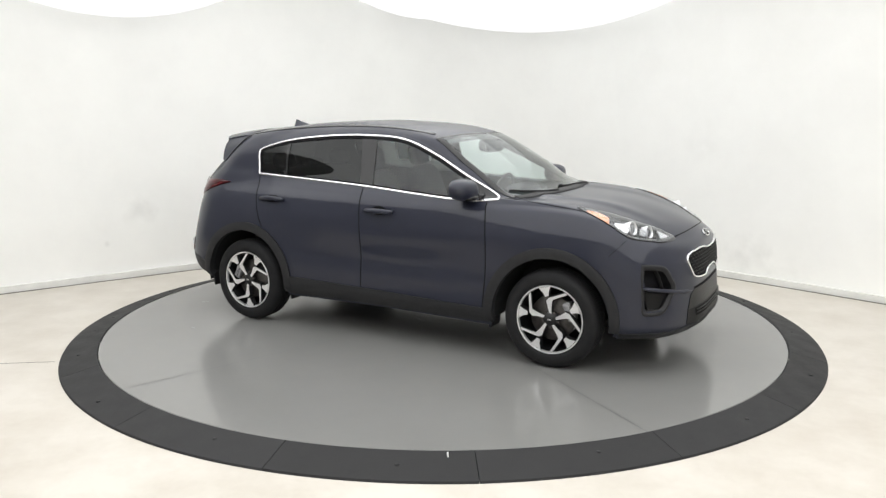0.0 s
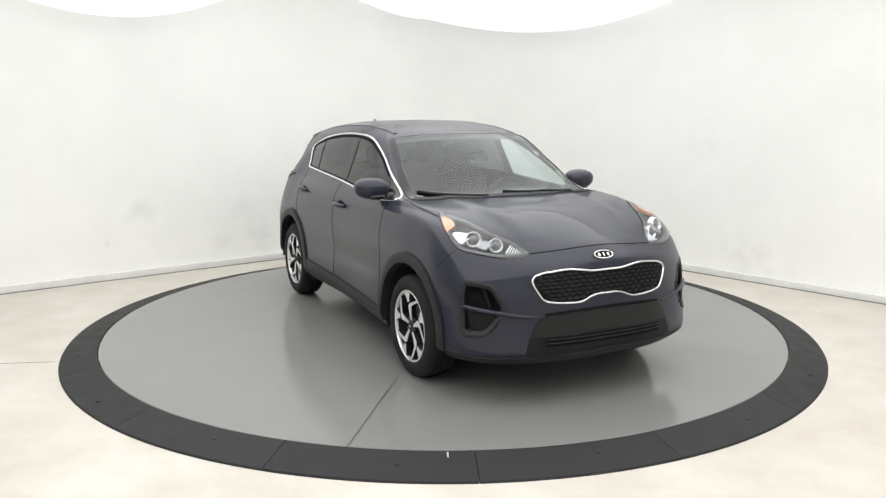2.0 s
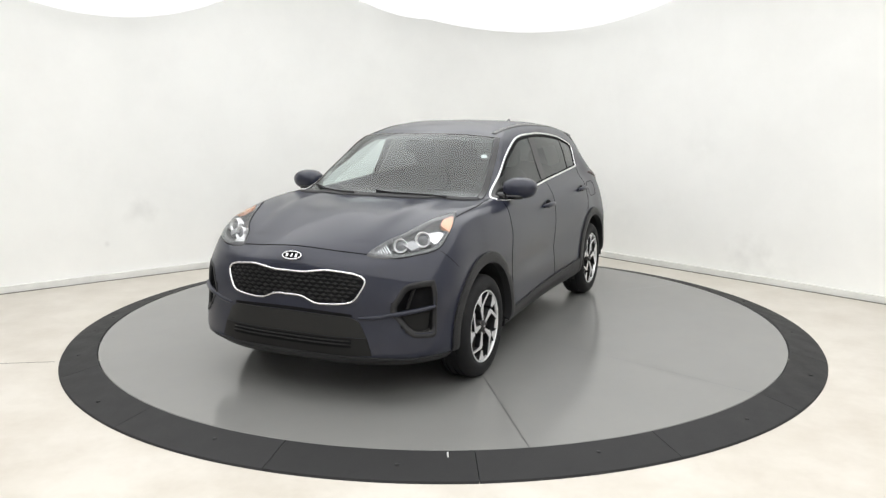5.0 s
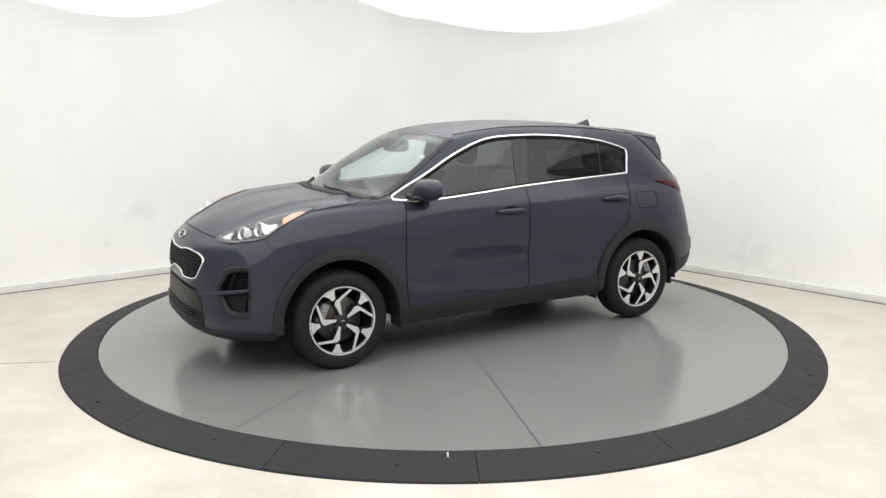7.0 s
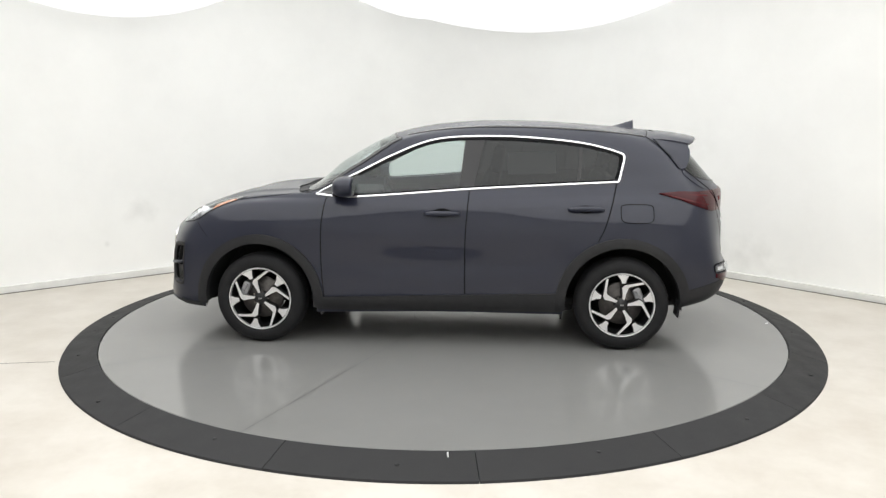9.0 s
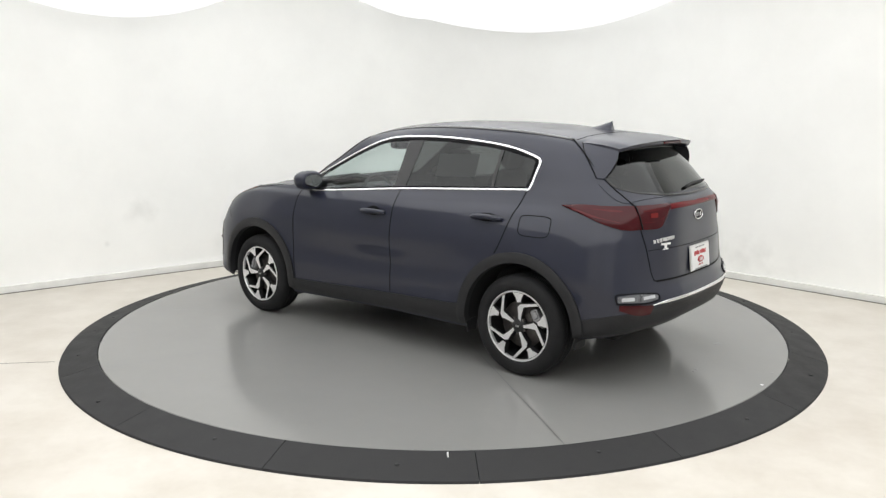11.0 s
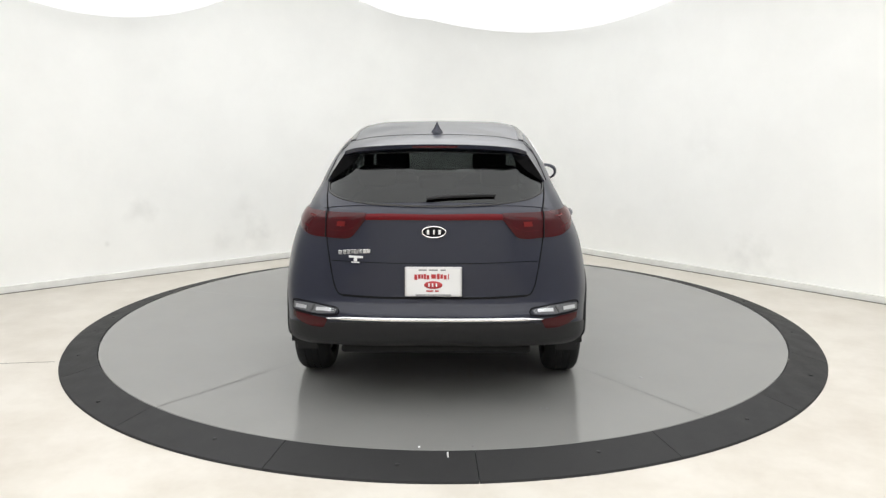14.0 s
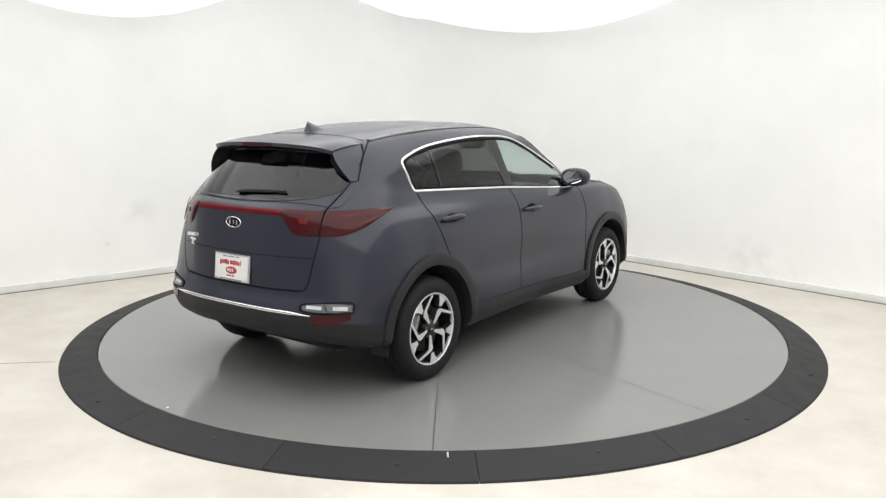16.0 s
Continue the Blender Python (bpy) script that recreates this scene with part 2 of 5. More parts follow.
strip("wall_north", wall_line(0), wall_line(-0.15), FLOOR - 0.2, CEILING_Z, WALL, "white painted studio walls meeting in a rounded corner")
tagged(strip("baseboard", wall_line(0.035), wall_line(0.0), FLOOR - 0.01, FLOOR + 0.07, BASE, "low white kerb along the foot of the wall"), category="baseboard")

tagged(strip("trim", wall_line(0.058), wall_line(0.035), FLOOR - 0.01, FLOOR + 0.004, SEAM_GREY, "dark joint between kerb and floor"), category="joint")
# added unseen walls close the room behind the camera; tones set the car's reflections
near_l = CORNER + LEFT * 7.2
near_r = CORNER + RIGHT * 7.2


def plain_wall(name, a, b, label, mat=WALL):
    d = (Vector(b) - Vector(a)).normalized()
    n = Vector((d.y, -d.x)) * 0.15
    v = [(a[0], a[1]), (b[0], b[1]), (b[0] + n.x, b[1] + n.y), (a[0] + n.x, a[1] + n.y)]
    verts = [(x, y, z) for z in (FLOOR - 0.2, CEILING_Z) for x, y in v]
    faces = [(0, 1, 5, 4), (1, 2, 6, 5), (2, 3, 7, 6), (3, 0, 4, 7), (4, 5, 6, 7), (3, 2, 1, 0)]
    return tagged(raw(name, verts, faces, mat, None, "", False), label, "wall", kind="structure")


plain_wall("wall_west", (near_l.x, near_l.y), (-5.2, -9.0), "added unseen wall, dark grey to dim reflections in the car", DARKWALL)
plain_wall("wall_south", (-5.2, -9.0), (5.2, -9.0), "added unseen wall behind the camera, white to brighten reflections", WALL)
plain_wall("wall_east", (5.2, -9.0), (near_r.x, near_r.y), "added unseen wall, grey to dim reflections in the car", GREYWALL)


def slab(name, x0, x1, y0, y1, z0, z1, mat, label, category):
    bm = bmesh.new()
    box(bm, (x1 - x0, y1 - y0, z1 - z0), ((x0 + x1) / 2, (y0 + y1) / 2, (z0 + z1) / 2))
    return tagged(part(name, bm, mat), label, category, kind="structure")


slab("floor", -8, 8, -10, 6.5, FLOOR - 0.2, FLOOR, FLOORM, "cream painted concrete floor, faintly scuffed", "floor")
slab("ceiling", -8, 8, -10, 6.5, CEILING_Z, CEILING_Z + 0.1, CEIL, "white ceiling above the diffusion cloth", "ceiling")


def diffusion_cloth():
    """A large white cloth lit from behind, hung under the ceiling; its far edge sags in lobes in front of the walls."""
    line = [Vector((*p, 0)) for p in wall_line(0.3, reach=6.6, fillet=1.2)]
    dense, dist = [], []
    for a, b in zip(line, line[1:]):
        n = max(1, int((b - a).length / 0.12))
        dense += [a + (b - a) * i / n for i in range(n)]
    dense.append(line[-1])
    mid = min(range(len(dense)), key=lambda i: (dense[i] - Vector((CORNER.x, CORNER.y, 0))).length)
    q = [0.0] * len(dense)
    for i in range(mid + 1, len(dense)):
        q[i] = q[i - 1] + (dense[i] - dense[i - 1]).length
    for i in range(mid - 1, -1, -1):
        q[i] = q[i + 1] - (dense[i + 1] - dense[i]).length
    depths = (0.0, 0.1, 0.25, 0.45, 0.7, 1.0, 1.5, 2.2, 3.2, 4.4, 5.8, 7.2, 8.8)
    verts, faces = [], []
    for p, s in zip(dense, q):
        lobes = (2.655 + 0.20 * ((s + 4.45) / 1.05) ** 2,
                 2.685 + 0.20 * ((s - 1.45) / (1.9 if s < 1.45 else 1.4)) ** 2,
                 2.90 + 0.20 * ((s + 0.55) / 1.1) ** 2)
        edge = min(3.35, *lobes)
        # added reach: the cloth runs on unseen past the camera to brighten that side
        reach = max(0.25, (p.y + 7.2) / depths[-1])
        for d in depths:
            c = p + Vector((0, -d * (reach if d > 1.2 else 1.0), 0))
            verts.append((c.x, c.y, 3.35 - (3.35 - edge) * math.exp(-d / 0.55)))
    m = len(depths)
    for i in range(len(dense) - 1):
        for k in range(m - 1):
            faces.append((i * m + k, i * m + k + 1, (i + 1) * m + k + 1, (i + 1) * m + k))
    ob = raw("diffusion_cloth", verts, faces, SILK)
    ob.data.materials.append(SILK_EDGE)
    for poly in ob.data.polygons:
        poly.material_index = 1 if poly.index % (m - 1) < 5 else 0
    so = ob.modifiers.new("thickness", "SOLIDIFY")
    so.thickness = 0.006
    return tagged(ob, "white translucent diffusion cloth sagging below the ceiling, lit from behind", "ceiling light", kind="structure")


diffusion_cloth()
v, f = tube([(-0.75, 3.45, 3.08), (-0.3, 3.95, 3.0), (0.1, 4.35, 2.97)], 0.006, 6)
tagged(raw("support_wire", v, f, PLATEGREY), "thin grey wire below the diffusion cloth", "wire")

# ---- turntable: dark rubber ramp round a turning grey disc ----
R_IN, R_OUT = 2.716, 2.975
ramp = thing("turntable_ramp", "black rubber ramp ring in segments round the turntable", "ramp")


def ramp_segment():
    verts, faces = [], []
    half, n = math.pi / 17 - 0.0006, 14
    prof = [(R_IN + 0.004, 0.000), (R_IN + 0.012, 0.003), (R_OUT - 0.03, FLOOR + 0.016), (R_OUT - 0.006, FLOOR + 0.012), (R_OUT, FLOOR + 0.002),
            (R_OUT, FLOOR), (R_IN + 0.004, FLOOR)]
    for i in range(n + 1):
        a = -half + 2 * half * i / n
        for r, z in prof:
            verts.append((r * math.cos(a), r * math.sin(a), z))
    m = len(prof)
    for i in range(n):
        for k in range(m):
            k2 = (k + 1) % m
            faces.append((i * m + k, i * m + k2, (i + 1) * m + k2, (i + 1) * m + k))
    faces += [tuple(range(m))[::-1], tuple(n * m + k for k in range(m))]
    return verts, faces


v, f = ramp_segment()
first = raw("segment", v, f, RUBBER, ramp, smooth=False)
smooth_by_angle(first, 30)
for i in range(17):
    seg = first if i == 0 else new("segment", first.data)
    seg.parent = ramp
    seg.matrix_basis = pose(0, 0, 0, 0, 0, -90 + 3.4 + 180 / 17 + i * 360 / 17)
bolt_v, bolt_f = lathe([(0.0, 0.004), (0.011, 0.004), (0.014, 0.0), (0.014, -0.004)], 12)
bolt = raw("bolt", bolt_v, bolt_f, RUBBER, ramp)
for i in range(17):
    b = bolt if i == 0 else new("bolt", bolt.data)
    b.parent = ramp
    a = radians(-90 + 3.4 + (i + 0.62) * 360 / 17)
    r = R_IN + 0.10 + 0.03 * (i % 3)
    b.matrix_basis = pose(r * math.cos(a), r * math.sin(a), -0.001 - (r - R_IN) * 0.155)
v, f = tube([(0.022, -2.752, 0.004), (0.024, -2.79, -0.003)], 0.005, 6)
tagged(raw("index_mark", v, f, WHITE, ramp), "small white index mark")

table = thing("turntable", "round grey epoxy-coated turntable with radial seams, turning", "turntable")
SEAM_AT, GAPW = (34.7, 70.7, 142.7, 214.7, 250.7, 322.7, 394.7), 0.0030
for start, stop in zip(SEAM_AT, SEAM_AT[1:]):
    a0, a1 = radians(start), radians(stop)
    verts, faces = [], []
    n = 40
    for r, z in ((0.25, -0.002), (0.25, 0.0), (R_IN - 0.004, 0.0), (R_IN, -0.004), (R_IN, -0.05)):
        inset = GAPW / max(r, 0.2)
        for k in range(n + 1):
            a = a0 + inset + (a1 - a0 - 2 * inset) * k / n
            verts.append((r * math.cos(a), r * math.sin(a), z))
    for row in range(4):
        for k in range(n):
            s0 = row * (n + 1) + k
            faces.append((s0, s0 + 1, s0 + n + 2, s0 + n + 1))
    sec = raw("panel", verts, faces, DISC, table, smooth=False)
    bm = bmesh.new()
    bm.from_mesh(sec.data)
    bmesh.ops.recalc_face_normals(bm, faces=bm.faces)
    bm.to_mesh(sec.data)
    bm.free()
v, f = lathe([(0.0, 0.0), (0.2485, 0.0), (0.2485, -0.02)], 48)
raw("hub_plate", v, f, DISC, table, smooth=False)
v, f = lathe([(0.0, -0.006), (R_IN - 0.01, -0.006), (R_IN - 0.01, -0.05)], 64)
tagged(raw("deck", v, f, SEAM, table, smooth=False), "dark deck below the seams")

for i, (x, y) in enumerate([(-2.235, 0.092), (-2.235, 0.041), (-2.14, -0.656), (-2.676, 0.069), (-2.129, -0.621), (-1.578, -1.328), (-2.656, -0.21)]):
    v, f = lathe([(0.0, 0.0012), (0.012, 0.0010), (0.014, 0.0)], 10)
    k = 0.6 + 0.25 * (i % 3)
    raw("scuff", [(x + a * k * 1.5, y + b * k * 0.7, c) for a, b, c in v], f, WHITE if i == 3 else SCUFF, table)
v, f = tube([(-4.6, -1.3150000000000002, FLOOR), (-2.80, -1.101, FLOOR)], 0.0022, 5)
tagged(raw("trim", v, f, SEAM_GREY), "fine joint in the painted floor", "joint", kind="structure")

# ---- car: the shell is a stack of rings from sill to roof ----
# each ring, left half: nose centre, nose quarter, front corner, front axle, door, rear axle, rear corner, tail quarter, tail centre
RINGS = []


def ring(*points):
    RINGS.append(np.array(points, float))


# lower edge
ring((2.16, 0, .258), (2.12, .45, .256), (1.92, .78, .256), (1.335, .88, .24), (0, .865, .255), (-1.335, .88, .27), (-1.88, .80, .335), (-2.08, .45, .375), (-2.11, 0, .385))
# lip and rocker
ring((2.22, 0, .32), (2.185, .45, .32), (1.985, .825, .33), (1.335, .925, .345), (0, .90, .345), (-1.335, .925, .37), (-1.95, .84, .40), (-2.14, .45, .43), (-2.175, 0, .435))
# bumper
ring((2.21, 0, .51), (2.165, .45, .51), (1.965, .83, .51), (1.335, .925, .50), (0, .898, .50), (-1.335, .925, .52), (-1.995, .835, .53), (-2.175, .45, .55), (-2.215, 0, .555))
# lower door
ring((2.195, 0, .67), (2.155, .45, .67), (1.93, .84, .69), (1.335, .922, .68), (0, .888, .62), (-1.335, .922, .69), (-1.95, .855, .68), (-2.13, .45, .67), (-2.165, 0, .675))
# widest line
ring((2.18, 0, .82), (2.122, .45, .81), (1.855, .83, .85), (1.335, .912, .87), (0, .904, .81), (-1.335, .904, .88), (-1.91, .835, .87), (-2.12, .45, .86), (-2.155, 0, .865))
# bonnet edge and shoulder
ring((2.105, 0, .912), (2.018, .46, .897), (1.745, .79, .985), (1.335, .850, 1.05), (0, .882, 1.01), (-1.335, .850, 1.05), (-1.875, .795, 1.03), (-2.105, .45, 1.005), (-2.145, 0, 1.01))
# bonnet, light bar
ring((1.92, 0, .994), (1.87, .44, .982), (1.60, .735, 1.052), (1.25, .805, 1.088), (0, .845, 1.09), (-1.32, .790, 1.13), (-1.83, .755, 1.13), (-2.085, .45, 1.13), (-2.13, 0, 1.135))
# bonnet, belt
ring((1.55, 0, 1.096), (1.50, .42, 1.090), (1.33, .728, 1.106), (1.05, .797, 1.118), (0, .805, 1.145), (-1.30, .755, 1.195), (-1.785, .725, 1.20), (-2.03, .45, 1.195), (-2.075, 0, 1.20))
# cowl and foot of the windows
ring((1.12, 0, 1.133), (1.08, .42, 1.129), (1.00, .718, 1.126), (.79, .794, 1.130), (-.05, .783, 1.19), (-1.28, .730, 1.25), (-1.735, .690, 1.27), (-1.965, .44, 1.27), (-2.01, 0, 1.275))
# half height of the windows
ring((.80, 0, 1.345), (.757, .40, 1.338), (.635, .660, 1.315), (.42, .704, 1.330), (-.22, .715, 1.35), (-1.18, .695, 1.37), (-1.68, .640, 1.37), (-1.865, .42, 1.385), (-1.91, 0, 1.395))
# head of the windows
ring((.41, 0, 1.546), (.372, .36, 1.541), (.30, .575, 1.520), (.13, .608, 1.530), (-.32, .630, 1.545), (-1.12, .612, 1.52), (-1.60, .580, 1.475), (-1.755, .41, 1.485), (-1.80, 0, 1.50))
# edge of the roof
ring((.27, 0, 1.584), (.24, .35, 1.580), (.155, .515, 1.565), (.00, .545, 1.582), (-.35, .550, 1.606), (-1.08, .542, 1.583), (-1.52, .525, 1.532), (-1.67, .38, 1.540), (-1.72, 0, 1.548))
# roof
ring((.02, 0, 1.625), (.00, .25, 1.621), (-.04, .36, 1.610), (-.14, .385, 1.622), (-.42, .395, 1.638), (-.98, .385, 1.618), (-1.30, .37, 1.582), (-1.38, .25, 1.588), (-1.41, 0, 1.595))
# ridge
ring((-.28, 0, 1.647), (-.28, 0, 1.647), (-.29, 0, 1.647), (-.32, 0, 1.648), (-.52, 0, 1.648), (-.82, 0, 1.640), (-1.0, 0, 1.628), (-1.04, 0, 1.626), (-1.05, 0, 1.625))


def hermite(K, P, ts):
    """Shape-keeping cubic through rows P at knots K, at ts."""
    h = np.diff(K)[:, None]
    d = np.diff(P, axis=0) / h
    m = np.zeros_like(P)
    w1, w2 = 2 * h[1:] + h[:-1], h[1:] + 2 * h[:-1]
    ok = d[:-1] * d[1:] > 0
    with np.errstate(divide="ignore", invalid="ignore"):
        m[1:-1] = np.where(ok, (w1 + w2) / (w1 / d[:-1] + w2 / d[1:]), 0)
    m[0], m[-1] = d[0], d[-1]
    i = np.clip(np.searchsorted(K, ts, "right") - 1, 0, len(K) - 2)
    u = ((ts - K[i]) / (K[i + 1] - K[i]))[:, None]
    hh = (K[i + 1] - K[i])[:, None]
    return ((2 * u**3 - 3 * u**2 + 1) * P[i] + (u**3 - 2 * u**2 + u) * hh * m[i] + (-2 * u**3 + 3 * u**2) * P[i + 1]
            + (u**3 - u**2) * hh * m[i + 1])


COLS = (12, 14, 22, 54, 54, 20, 14, 12)
ROWS = (5, 7, 7, 8, 7, 12, 16, 18, 18, 16, 6, 12, 16)


def build_shell():
    """Grid of points [row, column] of the left half."""
    dense_cols = []
    for P in RINGS:
        pts = [P[1] * (1, -1, 1)] + list(P) + [P[-2] * (1, -1, 1)]
        out = []
        for i, n in enumerate(COLS):
            p0, p1, p2, p3 = (np.array(q) for q in pts[i:i + 4])
            e = [max(np.linalg.norm(b - a), 1e-3) ** 0.5 for a, b in ((p0, p1), (p1, p2), (p2, p3))]
            m1 = ((p1 - p0) / e[0] - (p2 - p0) / (e[0] + e[1]) + (p2 - p1) / e[1]) * e[1]
            m2 = ((p2 - p1) / e[1] - (p3 - p1) / (e[1] + e[2]) + (p3 - p2) / e[2]) * e[1]
            for k in range(n + (i == len(COLS) - 1)):
                u = k / n
                out.append((2 * u**3 - 3 * u**2 + 1) * p1 + (u**3 - 2 * u**2 + u) * m1 + (-2 * u**3 + 3 * u**2) * p2 + (u**3 - u**2) * m2)
        out = np.array(out)
        out[0, 1] = out[-1, 1] = 0.0
        dense_cols.append(out)
    G = np.array(dense_cols)
    ts = np.concatenate([np.arange(n) / n + i for i, n in enumerate(ROWS)] + [[len(ROWS)]])
    K = np.concatenate([[0], np.cumsum(np.linalg.norm(np.diff(G, axis=0), axis=2).mean(axis=1) + 0.02)])
    tk = np.interp(ts, np.arange(len(K)), K)
    return np.stack([hermite(K, G[:, c], tk) for c in range(G.shape[1])], axis=1)


SHELL = build_shell()


def crease_bonnet(S):
    """Two soft ridges along the bonnet, running from the windscreen's foot towards the badge."""
    x, y = S[..., 0], S[..., 1]
    middle = 0.50 - 0.13 * (x - 1.0)
    along = np.clip((x - 0.98) / 0.2, 0, 1) * np.clip((2.0 - x) / 0.35, 0, 1)
    d = y - middle
    lift = np.where(d > 0, np.exp(-(d / 0.055) ** 2), np.exp(-(d / 0.11) ** 2))
    S[..., 2] += 0.015 * along * lift * (S[..., 2] > 0.95)
    return S


SHELL = crease_bonnet(SHELL)
NR, NC = SHELL.shape[:2]
full = np.concatenate([SHELL, (SHELL * (1, -1, 1))[:, ::-1][:, 1:-1]], axis=1)
NF = full.shape[1]
shell_verts = full.reshape(-1, 3)
quads = [(r * NF + c, r * NF + (c + 1) % NF, (r + 1) * NF + (c + 1) % NF, (r + 1) * NF + c) for r in range(NR - 1) for c in range(NF)]
shell_mesh = bpy.data.meshes.new("shell")
shell_mesh.from_pydata(shell_verts.tolist(), [], quads)
shell_mesh.update()
from mathutils.bvhtree import BVHTree
TREE = BVHTree.FromPolygons([Vector(v) for v in shell_verts], quads)
shell_normals = np.zeros((len(shell_verts), 3))
shell_mesh.vertex_normals.foreach_get("vector", nv := np.zeros(len(shell_verts) * 3, np.float32))
shell_normals = nv.reshape(-1, 3)
if shell_normals[NF * 10 + NC // 2, 1] < 0:
    shell_normals = -shell_normals
    quads = [q[::-1] for q in quads]
row_of = [sum(ROWS[:i]) for i in range(len(ROWS) + 1)]
col_of = [sum(COLS[:i]) for i in range(len(COLS) + 1)]


def onto(p, off=0.0):
    """The point of the shell nearest to p, raised by off; and the outward normal."""
    q, n, face, _ = TREE.find_nearest(Vector(p))
    idx = quads[face]
    w = [1.0 / (1e-4 + (shell_verts[i][0] - q.x) ** 2 + (shell_verts[i][1] - q.y) ** 2 + (shell_verts[i][2] - q.z) ** 2) for i in idx]
    nn = sum((Vector(shell_normals[i]) * wi for i, wi in zip(idx, w)), Vector()) / sum(w)
    nn.normalize()
    return q + nn * off, nn


def side_point(x, z):
    """The point of the left flank at x and z."""
    q = TREE.ray_cast(Vector((x, 1.6, z)), Vector((0, -1, 0)))[0]
    return tuple(q) if q else (x, 0.85, z)


def side(points, y=0.9):
    return [side_point(x, z) for x, z in points]


def flip(points):
    return [(p[0], -p[1], p[2]) for p in points]


def sheet(name, low, high, nu, nv, mat, parent, off=0.004, thick=0.01, label="", linear=False, mirror=False, snap=True, bulge=0.0):
    """A panel between two curves, laid on the shell, with its edge turned in by thick."""
    if linear:
        def along(c, n):
            c = np.array(c, float)
            k = np.concatenate([[0], np.cumsum(np.linalg.norm(np.diff(c, axis=0), axis=1))])
            return [np.array([np.interp(t, k, c[:, j]) for j in range(3)]) for t in np.linspace(0, k[-1], n)]
    else:
        along = spline
    A, B = along(low, nu), along(high, nu)
    verts, norms = [], []
    for a, b in zip(A, B):
        for k in range(nv):
            s = k / (nv - 1)
            p = a + (b - a) * s
            if snap:
                q, n = onto(p, off + bulge * 4 * s * (1 - s))
            else:
                q, n = Vector(p), onto(p)[1]
                q = q + n * off
            verts.append(q)
            norms.append(n)
    faces = [(i * nv + k, (i + 1) * nv + k, (i + 1) * nv + k + 1, i * nv + k + 1) for i in range(nu - 1) for k in range(nv - 1)]
    if thick:
        rim = [k for k in range(nv)] + [i * nv + nv - 1 for i in range(1, nu)] + [(nu - 1) * nv + k for k in range(nv - 2, -1, -1)] + [i * nv for i in range(nu - 2, 0, -1)]
        base = len(verts)
        for i in rim:
            verts.append(verts[i] - norms[i] * thick)
        m = len(rim)
        for i in range(m):
            j = (i + 1) % m
            faces.append((rim[i], rim[j], base + j, base + i))
    if mirror:
        verts = [Vector((p.x, -p.y, p.z)) for p in verts]
        norms = [Vector((n.x, -n.y, n.z)) for n in norms]
    bm = bmesh.new()
    bv = [bm.verts.new(p) for p in verts]
    for f in faces:
        try:
            bm.faces.new([bv[i] for i in f])
        except ValueError:
            pass
    bm.normal_update()
    i0 = (nu // 2) * nv + nv // 2
    if bm.faces:
        bm.faces.ensure_lookup_table()
        fc = bm.faces[min((nu // 2) * (nv - 1) + (nv - 1) // 2, len(bm.faces) - 1)]
        if fc.normal.dot(norms[i0]) < 0:
            bmesh.ops.reverse_faces(bm, faces=bm.faces)
    for e in bm.edges:
        e.smooth = not (len(e.link_faces) == 2 and e.calc_face_angle(0) > radians(45))
    return part(name, bm, mat, parent, label, smooth=True)


def ribbon(name, points, width, mat, parent, off=0.003, height=0.004, n=60, mirror=False, closed=False, label="", taper=False):
    """A narrow strip along a line on the shell; its section is a low rounded ridge."""
    pts = spline(points, n)
    verts, faces = [], []
    prof = [(-0.5, -1.2), (-0.5, 0.4), (-0.3, 1.0), (0.3, 1.0), (0.5, 0.4), (0.5, -1.2)]
    base = [onto(p) for p in pts]
    for i, (q, nrm) in enumerate(base):
        a = base[i - 1][0] if i else (base[-2][0] if closed else q)
        b = base[i + 1][0] if i < n - 1 else (base[1][0] if closed else q)
        d = (b - a)
        if d.length < 1e-7:
            d = Vector((1, 0, 0))
        d.normalize()
        sidev = nrm.cross(d)
        w = width * (min(1.0, 0.25 + 6 * min(i, n - 1 - i) / n) if taper else 1.0)
        for s, h in prof:
            verts.append(q + sidev * (s * w) + nrm * (off + h * height))
    m = len(prof)
    for i in range(n - 1):
        for k in range(m - 1):
            faces.append((i * m + k, i * m + k + 1, (i + 1) * m + k + 1, (i + 1) * m + k))
    if not closed:
        faces += [tuple(range(m))[::-1], tuple((n - 1) * m + k for k in range(m))]
    if mirror:
        verts = [Vector((p.x, -p.y, p.z)) for p in verts]
        faces = [f[::-1] for f in faces]
    bm = bmesh.new()
    bv = [bm.verts.new(p) for p in verts]
    for f in faces:
        bm.faces.new([bv[i] for i in f])
    bmesh.ops.recalc_face_normals(bm, faces=bm.faces)
    ob = part(name, bm, mat, parent, label, smooth=True)
    return ob


def inside(poly, x, z):
    hit = False
    for (x1, z1), (x2, z2) in zip(poly, poly[1:] + poly[:1]):
        if (z1 > z) != (z2 > z) and x < (x2 - x1) * (z - z1) / (z2 - z1) + x1:
            hit = not hit
    return hit


car = thing("car", "dark blue-grey metallic compact SUV with chrome window trim on the turntable", "car")

WIN_LOW = [(.885, 1.122), (.72, 1.103), (.53, 1.107), (-.22, 1.160), (-.80, 1.190), (-1.27, 1.212)]
WIN_HIGH = [(.885, 1.135), (.60, 1.275), (.332, 1.408), (.04, 1.512), (-.295, 1.537), (-.712, 1.524), (-1.10, 1.478), (-1.31, 1.420)]
WIN = WIN_LOW + [(-1.325, 1.30), (-1.34, 1.39)] + WIN_HIGH[::-1]
AXLE, WHEEL_Z, TYRE_R = 1.335, 0.338, 0.338


